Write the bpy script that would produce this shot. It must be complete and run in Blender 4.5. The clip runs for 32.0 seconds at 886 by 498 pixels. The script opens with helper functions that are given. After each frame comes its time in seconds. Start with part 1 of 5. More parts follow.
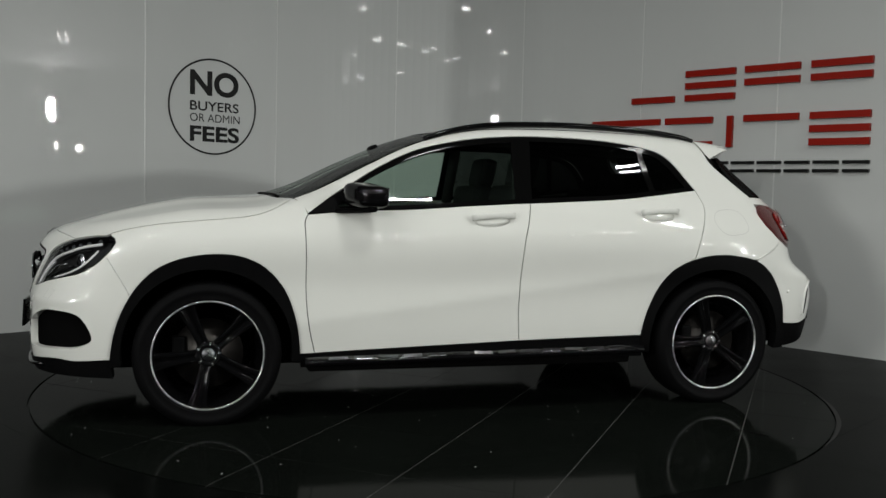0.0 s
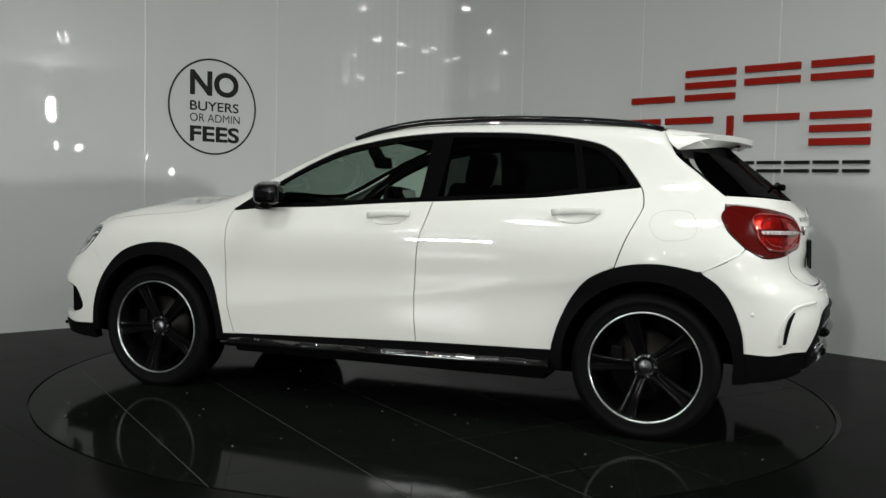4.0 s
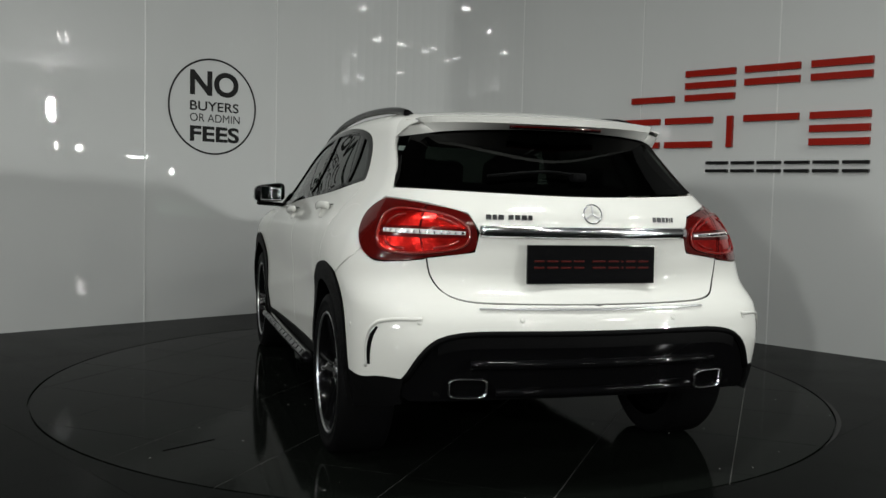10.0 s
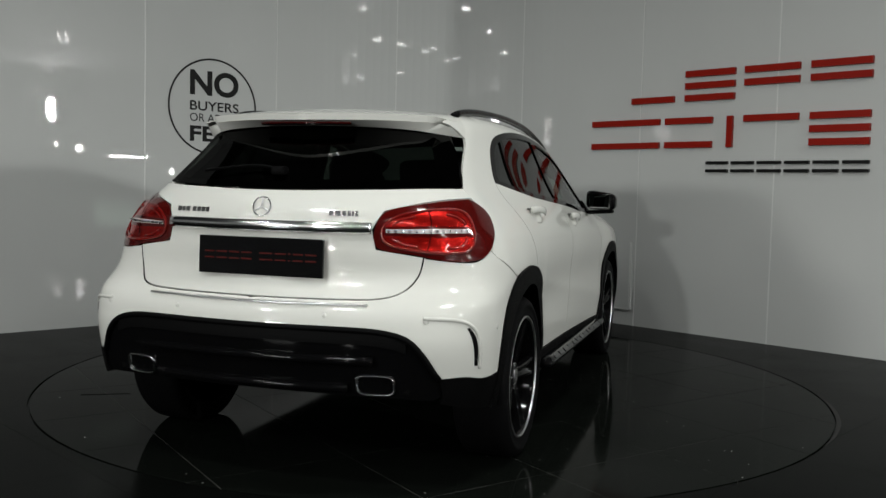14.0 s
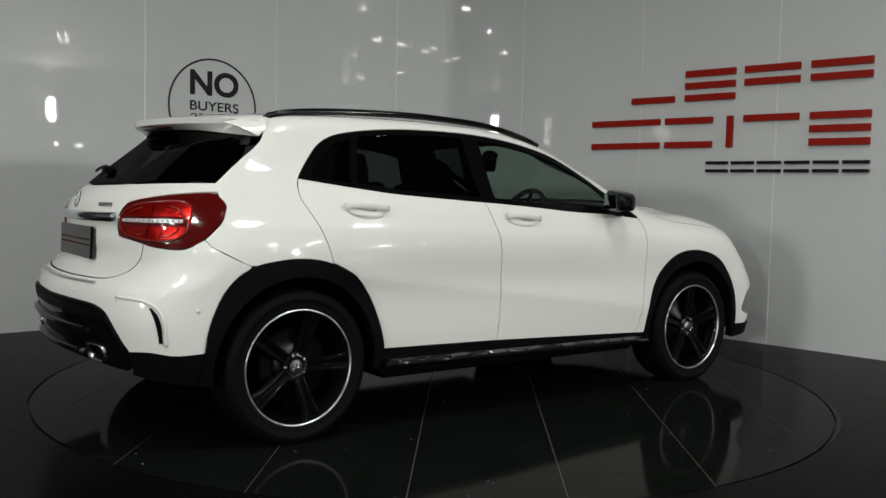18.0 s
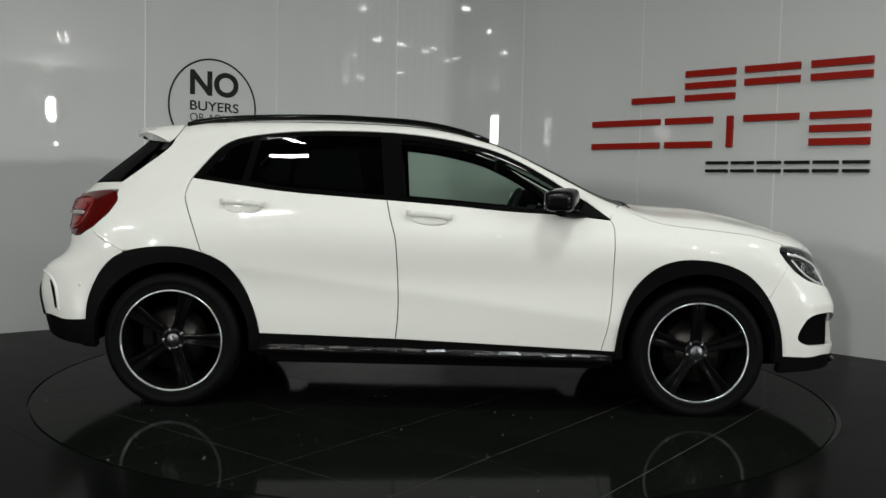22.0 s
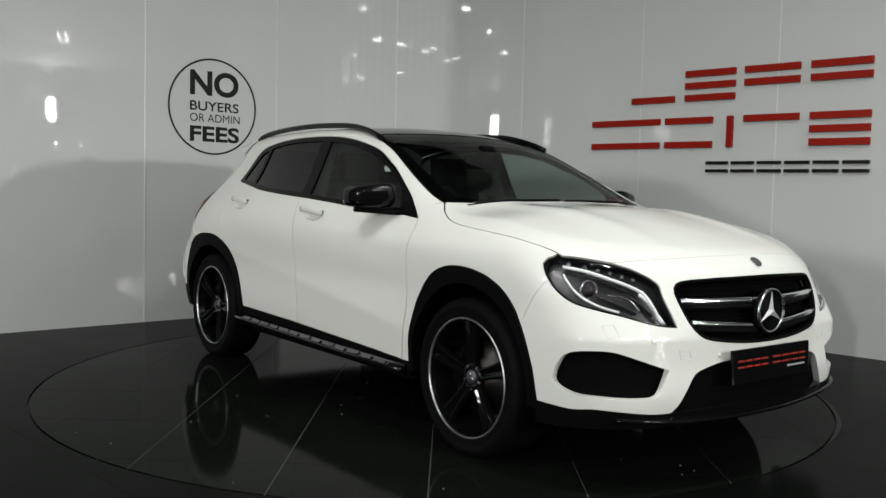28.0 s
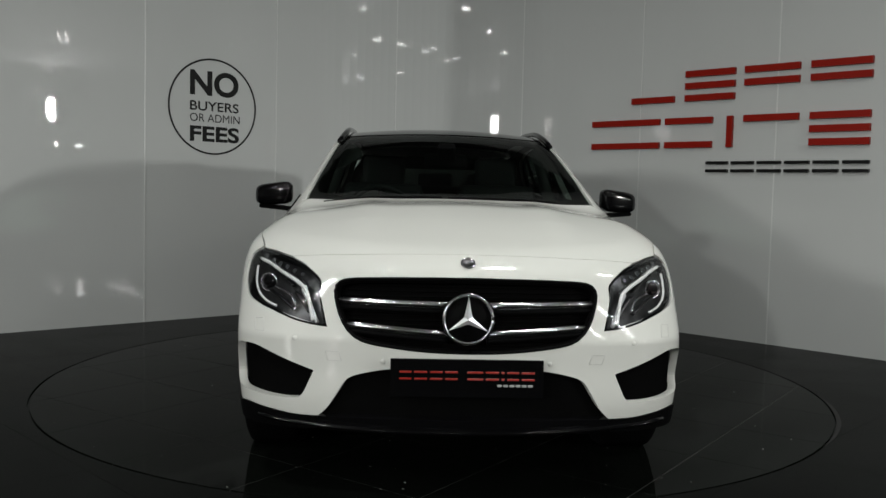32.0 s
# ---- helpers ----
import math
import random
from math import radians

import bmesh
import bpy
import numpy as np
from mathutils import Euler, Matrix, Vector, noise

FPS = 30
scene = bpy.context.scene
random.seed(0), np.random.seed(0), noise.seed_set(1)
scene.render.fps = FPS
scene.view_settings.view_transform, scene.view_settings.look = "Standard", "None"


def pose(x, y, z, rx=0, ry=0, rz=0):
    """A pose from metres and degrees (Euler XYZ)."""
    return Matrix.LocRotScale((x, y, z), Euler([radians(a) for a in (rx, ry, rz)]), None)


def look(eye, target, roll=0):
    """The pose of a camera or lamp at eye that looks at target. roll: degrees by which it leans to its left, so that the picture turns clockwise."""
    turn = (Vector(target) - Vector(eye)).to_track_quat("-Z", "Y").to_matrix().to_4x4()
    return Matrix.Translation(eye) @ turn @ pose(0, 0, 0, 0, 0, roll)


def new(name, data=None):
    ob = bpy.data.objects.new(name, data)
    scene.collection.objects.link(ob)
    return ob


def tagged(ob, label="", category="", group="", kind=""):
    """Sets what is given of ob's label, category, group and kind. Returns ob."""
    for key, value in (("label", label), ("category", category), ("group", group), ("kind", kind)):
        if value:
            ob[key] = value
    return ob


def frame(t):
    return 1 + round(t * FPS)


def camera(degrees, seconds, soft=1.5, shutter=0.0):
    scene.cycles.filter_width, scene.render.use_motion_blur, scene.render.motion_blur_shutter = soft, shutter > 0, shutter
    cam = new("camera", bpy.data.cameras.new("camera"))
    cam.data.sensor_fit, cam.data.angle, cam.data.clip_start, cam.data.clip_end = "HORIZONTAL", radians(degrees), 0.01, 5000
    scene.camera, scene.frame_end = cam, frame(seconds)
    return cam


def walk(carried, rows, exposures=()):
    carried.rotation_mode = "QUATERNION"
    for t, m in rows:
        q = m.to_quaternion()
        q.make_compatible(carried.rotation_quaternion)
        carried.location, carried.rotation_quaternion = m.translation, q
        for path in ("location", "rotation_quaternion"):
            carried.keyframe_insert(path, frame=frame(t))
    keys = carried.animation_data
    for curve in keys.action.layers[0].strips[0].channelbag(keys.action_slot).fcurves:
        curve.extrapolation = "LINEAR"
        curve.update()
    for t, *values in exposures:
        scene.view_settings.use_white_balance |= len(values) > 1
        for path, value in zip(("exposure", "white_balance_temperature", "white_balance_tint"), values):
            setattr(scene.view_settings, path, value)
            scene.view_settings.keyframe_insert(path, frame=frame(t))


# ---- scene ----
cam = camera(53.26, 32.0)
CAM = look((0.0, -5.336, 1.117), (0.0332, -0.3458, 0.8066), 1.40)
# the clip's own exposure drifts a little as the white car turns
EXPOSURE = [(0.0, -0.30), (1.0, -0.22), (2.0, -0.09), (3.0, 0.02), (5.0, 0.20), (7.0, 0.24), (8.0, 0.20), (9.0, 0.02), (10.0, -0.04), (12.0, -0.10), (14.0, -0.20), (16.0, -0.18), (18.0, -0.12), (20.0, -0.24),
            (22.0, 0.0), (23.0, 0.14), (25.0, 0.25), (28.0, 0.25), (29.0, 0.05), (30.0, -0.05), (31.0, -0.19), (32.0, -0.33)]
walk(cam, [(0.0, CAM), (32.0, CAM)], EXPOSURE)

# ---- light ----
world = bpy.data.worlds.new("room_dusk")
scene.world = world
world.use_nodes = True
world.node_tree.nodes["Background"].inputs["Color"].default_value = (0.5, 0.52, 0.5, 1)
world.node_tree.nodes["Background"].inputs["Strength"].default_value = 0.02
scene.view_settings.exposure = 0.0


def area(name, eye, target, sx, sy, watts, colour=(1.0, 0.97, 0.92)):
    data = bpy.data.lights.new(name, "AREA")
    data.shape, data.size, data.size_y, data.energy, data.color = "RECTANGLE", sx, sy, watts, colour
    ob = new(name, data)
    ob.matrix_world = look(eye, target)
    return ob


# far floods, the wide third an added soft fill, and rows of twin-strip lamps under the hall's ceiling
NEUTRAL = (0.982, 1.0, 0.962)
for x, y, z, w, wide, tall in [(16.4, -10.4, 3.45, 910, 0.22, 0.6), (-8.2, -20.0, 3.5, 500, 0.22, 0.6), (-12.0, -15.5, 3.4, 750, 2.2, 1.0)]:
    area("flood_and_fill_lamp", (x, y, z), (0, 0.5, 0.8), wide, tall, w, NEUTRAL)
for y, z, wide, tall in [(-10.15, 2.3, 0.14, 0.2), (-9.46, 2.16, 0.22, 0.42), (-7.85, 2.03, 1.1, 0.09), (-6.44, 1.6, 0.14, 0.2)]:
    area("wall_lamp", (16.3, y, z), (0, 0.5, 1.0), wide, tall, 330.0 * wide * tall, NEUTRAL)
for x, y, count in [(4.6, -2.55, 4), (1.1, -2.6, 4), (-1.8, -3.9, 3), (-4.7, -5.2, 3), (-7.6, -6.5, 2)]:
    for k in range(count):
        long, turn = (1.8, -28) if k else (0.65, 6)
        for side in (-0.09, 0.09):
            strip = area("strip_light", (0, 0, 0), (0, 0, -1), long, 0.07, 32.0, NEUTRAL)
            strip.data.spread = math.radians(170)
            strip.matrix_world = pose(x + 5.3 * k, y - 3.6 * k, 4.5, 0, 0, turn) @ pose(0, side, 0)

# ---- materials ----
def material(name, base, rough=0.5, metal=0.0, vary=0.06, scale=6.0, bump=0.0, bump_scale=60.0, coat=0.0, rough_vary=0.1, spec=0.5, stretch=(1, 1, 1)):
    m = bpy.data.materials.new(name)
    m.use_nodes = True
    t = m.node_tree
    b = t.nodes["Principled BSDF"]
    b.inputs["Metallic"].default_value = metal
    b.inputs["Specular IOR Level"].default_value = spec
    b.inputs["Coat Weight"].default_value = coat
    b.inputs["Coat Roughness"].default_value = 0.03
    place = t.nodes.new("ShaderNodeTexCoord")
    mapping = t.nodes.new("ShaderNodeMapping")
    mapping.inputs["Scale"].default_value = stretch
    t.links.new(place.outputs["Object"], mapping.inputs["Vector"])
    big = t.nodes.new("ShaderNodeTexNoise")
    big.inputs["Scale"].default_value, big.inputs["Detail"].default_value = scale, 5
    t.links.new(mapping.outputs["Vector"], big.inputs["Vector"])
    mix = t.nodes.new("ShaderNodeMix")
    mix.data_type = "RGBA"
    mix.inputs["A"].default_value = (*[c * (1 - vary) for c in base], 1)
    mix.inputs["B"].default_value = (*[min(1, c * (1 + vary)) for c in base], 1)
    t.links.new(big.outputs["Fac"], mix.inputs["Factor"])
    t.links.new(mix.outputs["Result"], b.inputs["Base Color"])
    rng = t.nodes.new("ShaderNodeMapRange")
    rng.inputs["To Min"].default_value = max(0, rough * (1 - rough_vary))
    rng.inputs["To Max"].default_value = min(1, rough * (1 + rough_vary))
    t.links.new(big.outputs["Fac"], rng.inputs["Value"])
    t.links.new(rng.outputs["Result"], b.inputs["Roughness"])
    if bump:
        fine = t.nodes.new("ShaderNodeTexNoise")
        fine.inputs["Scale"].default_value, fine.inputs["Detail"].default_value = bump_scale, 4
        t.links.new(mapping.outputs["Vector"], fine.inputs["Vector"])
        rel = t.nodes.new("ShaderNodeBump")
        rel.inputs["Strength"].default_value, rel.inputs["Distance"].default_value = 1.0, bump
        t.links.new(fine.outputs["Fac"], rel.inputs["Height"])
        t.links.new(rel.outputs["Normal"], b.inputs["Normal"])
    return m


def glass(name, tint, rough=0.0, edge=0.9, least=0.035):
    m = bpy.data.materials.new(name)
    m.use_nodes = True
    t = m.node_tree
    t.nodes.remove(t.nodes["Principled BSDF"])
    clear, shine, mix, facing, power, gloss = (t.nodes.new("ShaderNode" + k) for k in ("BsdfTransparent", "BsdfGlossy", "MixShader", "LayerWeight", "Math", "MapRange"))
    clear.inputs["Color"].default_value = (*tint, 1)
    shine.inputs["Roughness"].default_value = rough
    facing.inputs["Blend"].default_value = 0.5
    power.operation = "POWER"
    power.inputs[1].default_value = 5.0
    gloss.inputs["To Min"].default_value, gloss.inputs["To Max"].default_value = least, edge
    t.links.new(facing.outputs["Facing"], power.inputs[0])
    t.links.new(power.outputs["Value"], gloss.inputs["Value"])
    t.links.new(gloss.outputs["Result"], mix.inputs["Fac"])
    t.links.new(clear.outputs["BSDF"], mix.inputs[1])
    t.links.new(shine.outputs["BSDF"], mix.inputs[2])
    t.links.new(mix.outputs["Shader"], t.nodes["Material Output"].inputs["Surface"])
    return m


PAINT = material("white_car_paint", (0.715, 0.718, 0.682), 0.55, vary=0.01, coat=1.0, spec=0.02)
BLACK_PLASTIC = material("grained_black_plastic", (0.0032, 0.0032, 0.0034), 0.5, vary=0.25, scale=30, bump=0.0004, bump_scale=900, spec=0.035)
BLACK_GLOSS = material("gloss_black_lacquer", (0.004, 0.004, 0.0045), 0.05, vary=0.1)
RUBBER = material("tyre_rubber", (0.004, 0.004, 0.0043), 0.55, vary=0.2, scale=20, bump=0.0006, bump_scale=220, spec=0.035)
RIM_EDGE = material("worn_alloy_edge", (0.72, 0.73, 0.74), 0.3, metal=1.0, vary=0.5, scale=25)
DISC_METAL = material("dull_brake_metal", (0.04, 0.037, 0.035), 0.4, metal=1.0, vary=0.15, scale=30)
CHROME = material("chrome", (0.85, 0.86, 0.88), 0.12, metal=1.0, vary=0.03)
MACHINED = material("machined_alloy_edge", (0.85, 0.86, 0.87), 0.28, metal=1.0, vary=0.08)
# near-black of the dark parts, also used for shade behind panel gaps
DARK_VOID = material("underbody_and_shade_black", (0.004, 0.004, 0.004), 0.9, vary=0.2, spec=0.0)
# the pale base stands in for glints on the polished tiles
SPARKLE = material("pale_sparkle", (0.30, 0.31, 0.30), 0.2, vary=0.2, coat=1.0)
SEAT_CLOTH = material("black_seat_fabric", (0.009, 0.009, 0.0095), 0.8, vary=0.2, scale=40, bump=0.0008, bump_scale=300)
WHEEL_BLACK = material("gloss_black_wheel_lacquer", (0.003, 0.003, 0.0033), 0.10, vary=0.1, spec=0.22)
VALANCE_BLACK = material("gloss_black_valance", (0.003, 0.003, 0.0033), 0.02, vary=0.1, spec=0.08)
LAMP_INSIDE = material("dark_lamp_inside", (0.08, 0.081, 0.084), 0.3, metal=0.8, vary=0.4, scale=24, bump=0.003, bump_scale=22)
SPOKE_BLACK = material("gloss_black_spoke", (0.003, 0.003, 0.0033), 0.035, vary=0.1, spec=0.09)
HUB_SILVER = material("brushed_silver_cap", (0.16, 0.16, 0.17), 0.35, metal=1.0, vary=0.2, scale=60)
TREAD_METAL = material("polished_tread_metal", (0.2, 0.2, 0.21), 0.16, metal=1.0, vary=0.15, scale=40)
GREY_METAL = material("dark_grey_metal", (0.05, 0.05, 0.052), 0.4, metal=1.0, vary=0.15, scale=30)
CLEAR_GLASS = glass("green_tinted_glass", (0.66, 0.76, 0.70))
SCREEN_GLASS = glass("green_windscreen_glass", (0.38, 0.45, 0.41), edge=0.5)
PRIVACY_GLASS = glass("dark_privacy_glass", (0.060, 0.070, 0.065))
REAR_GLASS = glass("dark_rear_glass", (0.030, 0.036, 0.032), edge=0.06, least=0.04)
PILLAR_BLACK = material("gloss_black_pillar_trim", (0.003, 0.003, 0.003), 0.06, vary=0.1, spec=0.07)
EMBLEM_SILVER = material("bright_silver_plating", (0.82, 0.83, 0.84), 0.3, metal=0.55, vary=0.1, scale=30)
PRINT_BLACK = material("black_ceramic_print", (0.003, 0.003, 0.003), 0.3, vary=0.1, spec=0.0)
LAMP_GLASS = glass("clear_lamp_cover", (0.92, 0.93, 0.94))
WALL_WHITE = material("gloss_white_wall_sheet", (0.565, 0.577, 0.571), 0.006, vary=0.06, scale=0.9, bump=0.0009, bump_scale=2.2, spec=0.36, stretch=(1, 1, 0.35))
WALL_STRIP = material("white_joint_strip", (0.66, 0.67, 0.66), 0.35, vary=0.02)
FLOOR_TILE = material("polished_black_tile", (0.0048, 0.0058, 0.0049), 0.075, vary=0.35, scale=2.2, bump=0.0004, bump_scale=3.0, rough_vary=0.5, spec=0.013)
# the same tile darkened and roughened, to dim reflections round the turntable
OUTER_TILE = material("dimmed_black_tile", (0.0030, 0.0035, 0.0031), 0.20, vary=0.4, scale=1.7, bump=0.0003, bump_scale=3.0, rough_vary=0.5, spec=0.010)
GROUT = material("grey_grout", (0.075, 0.075, 0.072), 0.7, vary=0.2)
GROOVE = material("turntable_gap", (0.004, 0.004, 0.004), 0.8)
# unseen enclosure, its tone set for the fill light it bounces
PLAIN_WALL = material("unseen_hall_wall", (0.42, 0.42, 0.41), 0.6, vary=0.05)
CEILING = material("dark_ceiling", (0.14, 0.14, 0.14), 0.8, vary=0.1)
BLACK_VINYL = material("black_vinyl", (0.006, 0.006, 0.006), 0.5, vary=0.05, spec=0.15)
RED_LENS = material("dark_red_lens", (0.070, 0.0025, 0.002), 0.12, vary=0.1, scale=14, coat=0.35)
LENS_RING = material("bright_red_light_ring", (0.17, 0.005, 0.0035), 0.25, vary=0.15, scale=60, coat=0.8)
BRIGHT_LENS = material("bright_red_lens", (0.50, 0.007, 0.004), 0.25, metal=0.85, vary=0.7, scale=26, coat=0.5, bump=0.003, bump_scale=26)
CLEAR_LENS = material("clear_ribbed_lens", (0.74, 0.69, 0.68), 0.15, metal=0.25, vary=0.2, scale=40, bump=0.001, bump_scale=150)
LIGHT_GUIDE = material("white_light_guide", (0.78, 0.78, 0.78), 0.22, vary=0.03, coat=0.6)
LED_LENS = material("clear_led_lens", (0.22, 0.23, 0.24), 0.12, metal=0.8, vary=0.15, scale=60)
FINE_LINE = material("faint_panel_joint", (0.52, 0.52, 0.50), 0.6, vary=0.1)
FABRIC_TRIM = material("grey_cabin_lining", (0.018, 0.018, 0.0175), 0.8, vary=0.08)
MIRROR = material("mirror_glass", (0.85, 0.86, 0.87), 0.01, metal=1.0, vary=0.0)
DIM_RED = material("dim_red_plate_print", (0.05, 0.004, 0.003), 0.5, vary=0.05, spec=0.1)
RED_BAR = material("red_plate_print", (0.27, 0.016, 0.009), 0.35, vary=0.05)
GREY_BAR = material("grey_plate_print", (0.35, 0.35, 0.35), 0.4, vary=0.05)
RED_ACRYLIC = material("red_acrylic", (0.27, 0.010, 0.004), 0.4, vary=0.05, spec=0.12)
BLACK_ACRYLIC = material("black_acrylic", (0.006, 0.006, 0.006), 0.3, vary=0.1, spec=0.2)


# ---- building blocks ----
def part(name, bm, mat, parent, label=""):
    me = bpy.data.meshes.new(name)
    bm.to_mesh(me)
    bm.free()
    me.materials.append(mat)
    ob = new(name, me)
    ob.parent = parent
    return tagged(ob, label)


def raw(name, verts, faces, mat, parent=None, normals=None, smooth=True, label=""):
    me = bpy.data.meshes.new(name)
    me.from_pydata([tuple(map(float, v)) for v in verts], [], [tuple(map(int, f)) for f in faces])
    me.materials.append(mat)
    me.polygons.foreach_set("use_smooth", [smooth] * len(me.polygons))
    if normals is not None:
        me.normals_split_custom_set_from_vertices([tuple(map(float, v)) for v in normals])
    me.update()
    ob = new(name, me)
    ob.parent = parent
    return tagged(ob, label)


def box(bm, size, m=None, bevel=0.0, seg=2):
    made = bmesh.ops.create_cube(bm, size=1.0, matrix=(m or Matrix()) @ Matrix.Diagonal((*size, 1)))
    if bevel:
        edges = {e for v in made["verts"] for e in v.link_edges}
        bmesh.ops.bevel(bm, geom=list(edges), offset=bevel, segments=seg, affect="EDGES", profile=0.6)
    return bm


def lathe(profile, n=64, start=0.0, end=2 * math.pi, axis="y"):
    """Turns (radius, offset) pairs round the axis."""
    closed = abs(end - start - 2 * math.pi) < 1e-6
    m = n if closed else n + 1
    verts, faces = [], []
    for k in range(m):
        a = start + (end - start) * k / n
        for r, o in profile:
            verts.append((r * math.cos(a), o, r * math.sin(a)) if axis == "y" else (r * math.cos(a), r * math.sin(a), o))
    p = len(profile)
    for k in range(n):
        for j in range(p - 1):
            a, b = k * p + j, ((k + 1) % m) * p + j
            faces.append((a, b, b + 1, a + 1) if axis == "z" else (a, a + 1, b + 1, b))
    return verts, faces


def tube(path, r, n=10, flat=1.0):
    """A round bar along a path of points."""
    pts = [Vector(p) for p in path]
    verts, faces = [], []
    for i, p in enumerate(pts):
        d = (pts[min(i + 1, len(pts) - 1)] - pts[max(i - 1, 0)]).normalized()
        a = d.cross(Vector((0, 0, 1)))
        a = a.normalized() if a.length > 1e-4 else Vector((0, 1, 0))
        b = a.cross(d)
        for k in range(n):
            t = 2 * math.pi * k / n
            verts.append(p + a * math.cos(t) * r + b * math.sin(t) * r * flat)
    for i in range(len(pts) - 1):
        for k in range(n):
            q = (k + 1) % n
            faces.append((i * n + k, i * n + q, (i + 1) * n + q, (i + 1) * n + k))
    faces.append(tuple(range(n))[::-1])
    faces.append(tuple((len(pts) - 1) * n + k for k in range(n)))
    return verts, faces


def join(*shapes):
    verts, faces = [], []
    for v, f in shapes:
        k = len(verts)
        verts += [tuple(p) for p in v]
        faces += [tuple(i + k for i in g) for g in f]
    return verts, faces


def moved(shape, m):
    return [m @ Vector(v) for v in shape[0]], shape[1]

# ---- the car's outer skin, as one smooth closed form: x forward, y to its left, z up ----
def spline(xs, rows, x):
    """Smooth curve through (xs, rows); rows may hold one curve for each x."""
    xs, rows = np.asarray(xs, float), np.asarray(rows, float)
    x = np.clip(x, xs[0], xs[-1])
    i = np.clip(np.searchsorted(xs, x) - 1, 0, len(xs) - 2)
    step = np.diff(xs)
    if rows.ndim == 1:
        rise = np.diff(rows) / step
        slope = np.concatenate([[rise[0]], (rise[:-1] * step[1:] + rise[1:] * step[:-1]) / (step[1:] + step[:-1]), [rise[-1]]])
        a, b, ma, mb = rows[i], rows[i + 1], slope[i], slope[i + 1]
    else:
        rise = np.diff(rows, axis=0) / step[:, None]
        mid = (rise[:-1] * step[1:, None] + rise[1:] * step[:-1, None]) / (step[1:] + step[:-1])[:, None]
        slope = np.concatenate([rise[:1], mid, rise[-1:]])
        n = np.arange(rows.shape[1])
        a, b, ma, mb = rows[i, n], rows[i + 1, n], slope[i, n], slope[i + 1, n]
    h = step[i]
    t = (x - xs[i]) / h
    return a * (1 + 2 * t) * (1 - t) ** 2 + ma * h * t * (1 - t) ** 2 + b * t * t * (3 - 2 * t) + mb * h * t * t * (t - 1)


SIDE_X = (-2.25, -1.9, -1.5, -1.0, 0.0, 0.9, 1.4, 1.8, 2.25)
SIDE = {
    0.18: (0.77, 0.81, 0.84, 0.83, 0.83, 0.84, 0.86, 0.845, 0.77),
    0.40: (0.79, 0.855, 0.885, 0.865, 0.858, 0.868, 0.888, 0.875, 0.79),
    0.65: (0.80, 0.865, 0.893, 0.868, 0.862, 0.872, 0.888, 0.878, 0.79),
    0.90: (0.76, 0.835, 0.882, 0.884, 0.876, 0.868, 0.872, 0.835, 0.71),
    1.02: (0.69, 0.760, 0.818, 0.842, 0.832, 0.800, 0.78, 0.74, 0.62),
    1.15: (0.58, 0.655, 0.708, 0.750, 0.762, 0.722, 0.69, 0.66, 0.58),
    1.48: (0.44, 0.500, 0.560, 0.610, 0.612, 0.585, 0.54, 0.48, 0.42),
}
NOSE = ((0.15, 0.33, 0.50, 0.62, 0.75, 0.87, 0.93, 1.0, 1.6), (2.17, 2.225, 2.225, 2.225, 2.21, 2.17, 2.12, 2.05, 1.5))
TAIL = ((0.15, 0.30, 0.45, 0.60, 0.70, 0.76, 0.90, 1.06, 1.12, 1.36, 1.6), (2.05, 2.13, 2.17, 2.185, 2.15, 2.08, 2.07, 2.05, 1.99, 1.70, 1.44))
TOP = ((-2.3, -1.9, -1.6, -1.3, -0.8, -0.4, 0.0, 0.25, 0.6, 0.9, 1.0, 1.5, 1.9, 2.15, 2.3),
       (1.33, 1.412, 1.466, 1.498, 1.518, 1.518, 1.495, 1.442, 1.297, 1.152, 1.116, 1.062, 0.970, 0.885, 0.81))


def smax(a, b, k):
    return np.maximum(a, b) + np.maximum(k - np.abs(a - b), 0) ** 2 / (4 * k)


def skin(p, tail_on=True):
    """Below zero inside the car's skin; without its tail the roof runs on as the spoiler does."""
    x, y, z = p[:, 0], np.abs(p[:, 1]), p[:, 2]
    levels = sorted(SIDE)
    side = y - spline(levels, np.array([spline(SIDE_X, SIDE[k], x) for k in levels]), z)
    # creases along the doors
    mid = np.clip(1.25 - np.abs(x + 0.05), 0, 0.35) / 0.35
    side = side - 0.011 * mid * np.exp(0.25 - np.sqrt((z - 0.595 + 0.125 * x) ** 2 + 0.0004) / 0.075) - 0.005 * np.exp(0.3 - np.sqrt((z - 0.925 + 0.02 * x) ** 2 + 0.0002) / 0.045)
    sweep = np.clip((z - 0.58) / 0.3, 0, 1)
    nose = x - spline(*NOSE, z) + (0.20 + 0.30 * sweep) * y ** 2
    low = np.clip((z - 0.7) / 0.4, 0, 1)
    tail = -x - spline(*TAIL, z) + (0.20 + 0.22 * low) * y ** 2
    top = z - spline(*TOP, x) + 0.11 * y ** 2
    top = top - np.where(x > 0.9, 0.010, 0.0) * np.exp(-((y - 0.40) / 0.09) ** 2) * np.clip((x - 0.9) / 0.3, 0, 1) * np.clip((2.1 - x) / 0.4, 0, 1)
    ends = smax(nose, tail, 0.02) if tail_on else nose
    return smax(smax(side, ends, 0.20), top, 0.07)


def grad(p, e=0.004, tail_on=True):
    g = np.stack([skin(p + e * v, tail_on) - skin(p - e * v, tail_on) for v in np.eye(3)], 1)
    return g / (np.linalg.norm(g, axis=1, keepdims=True) + 1e-12)


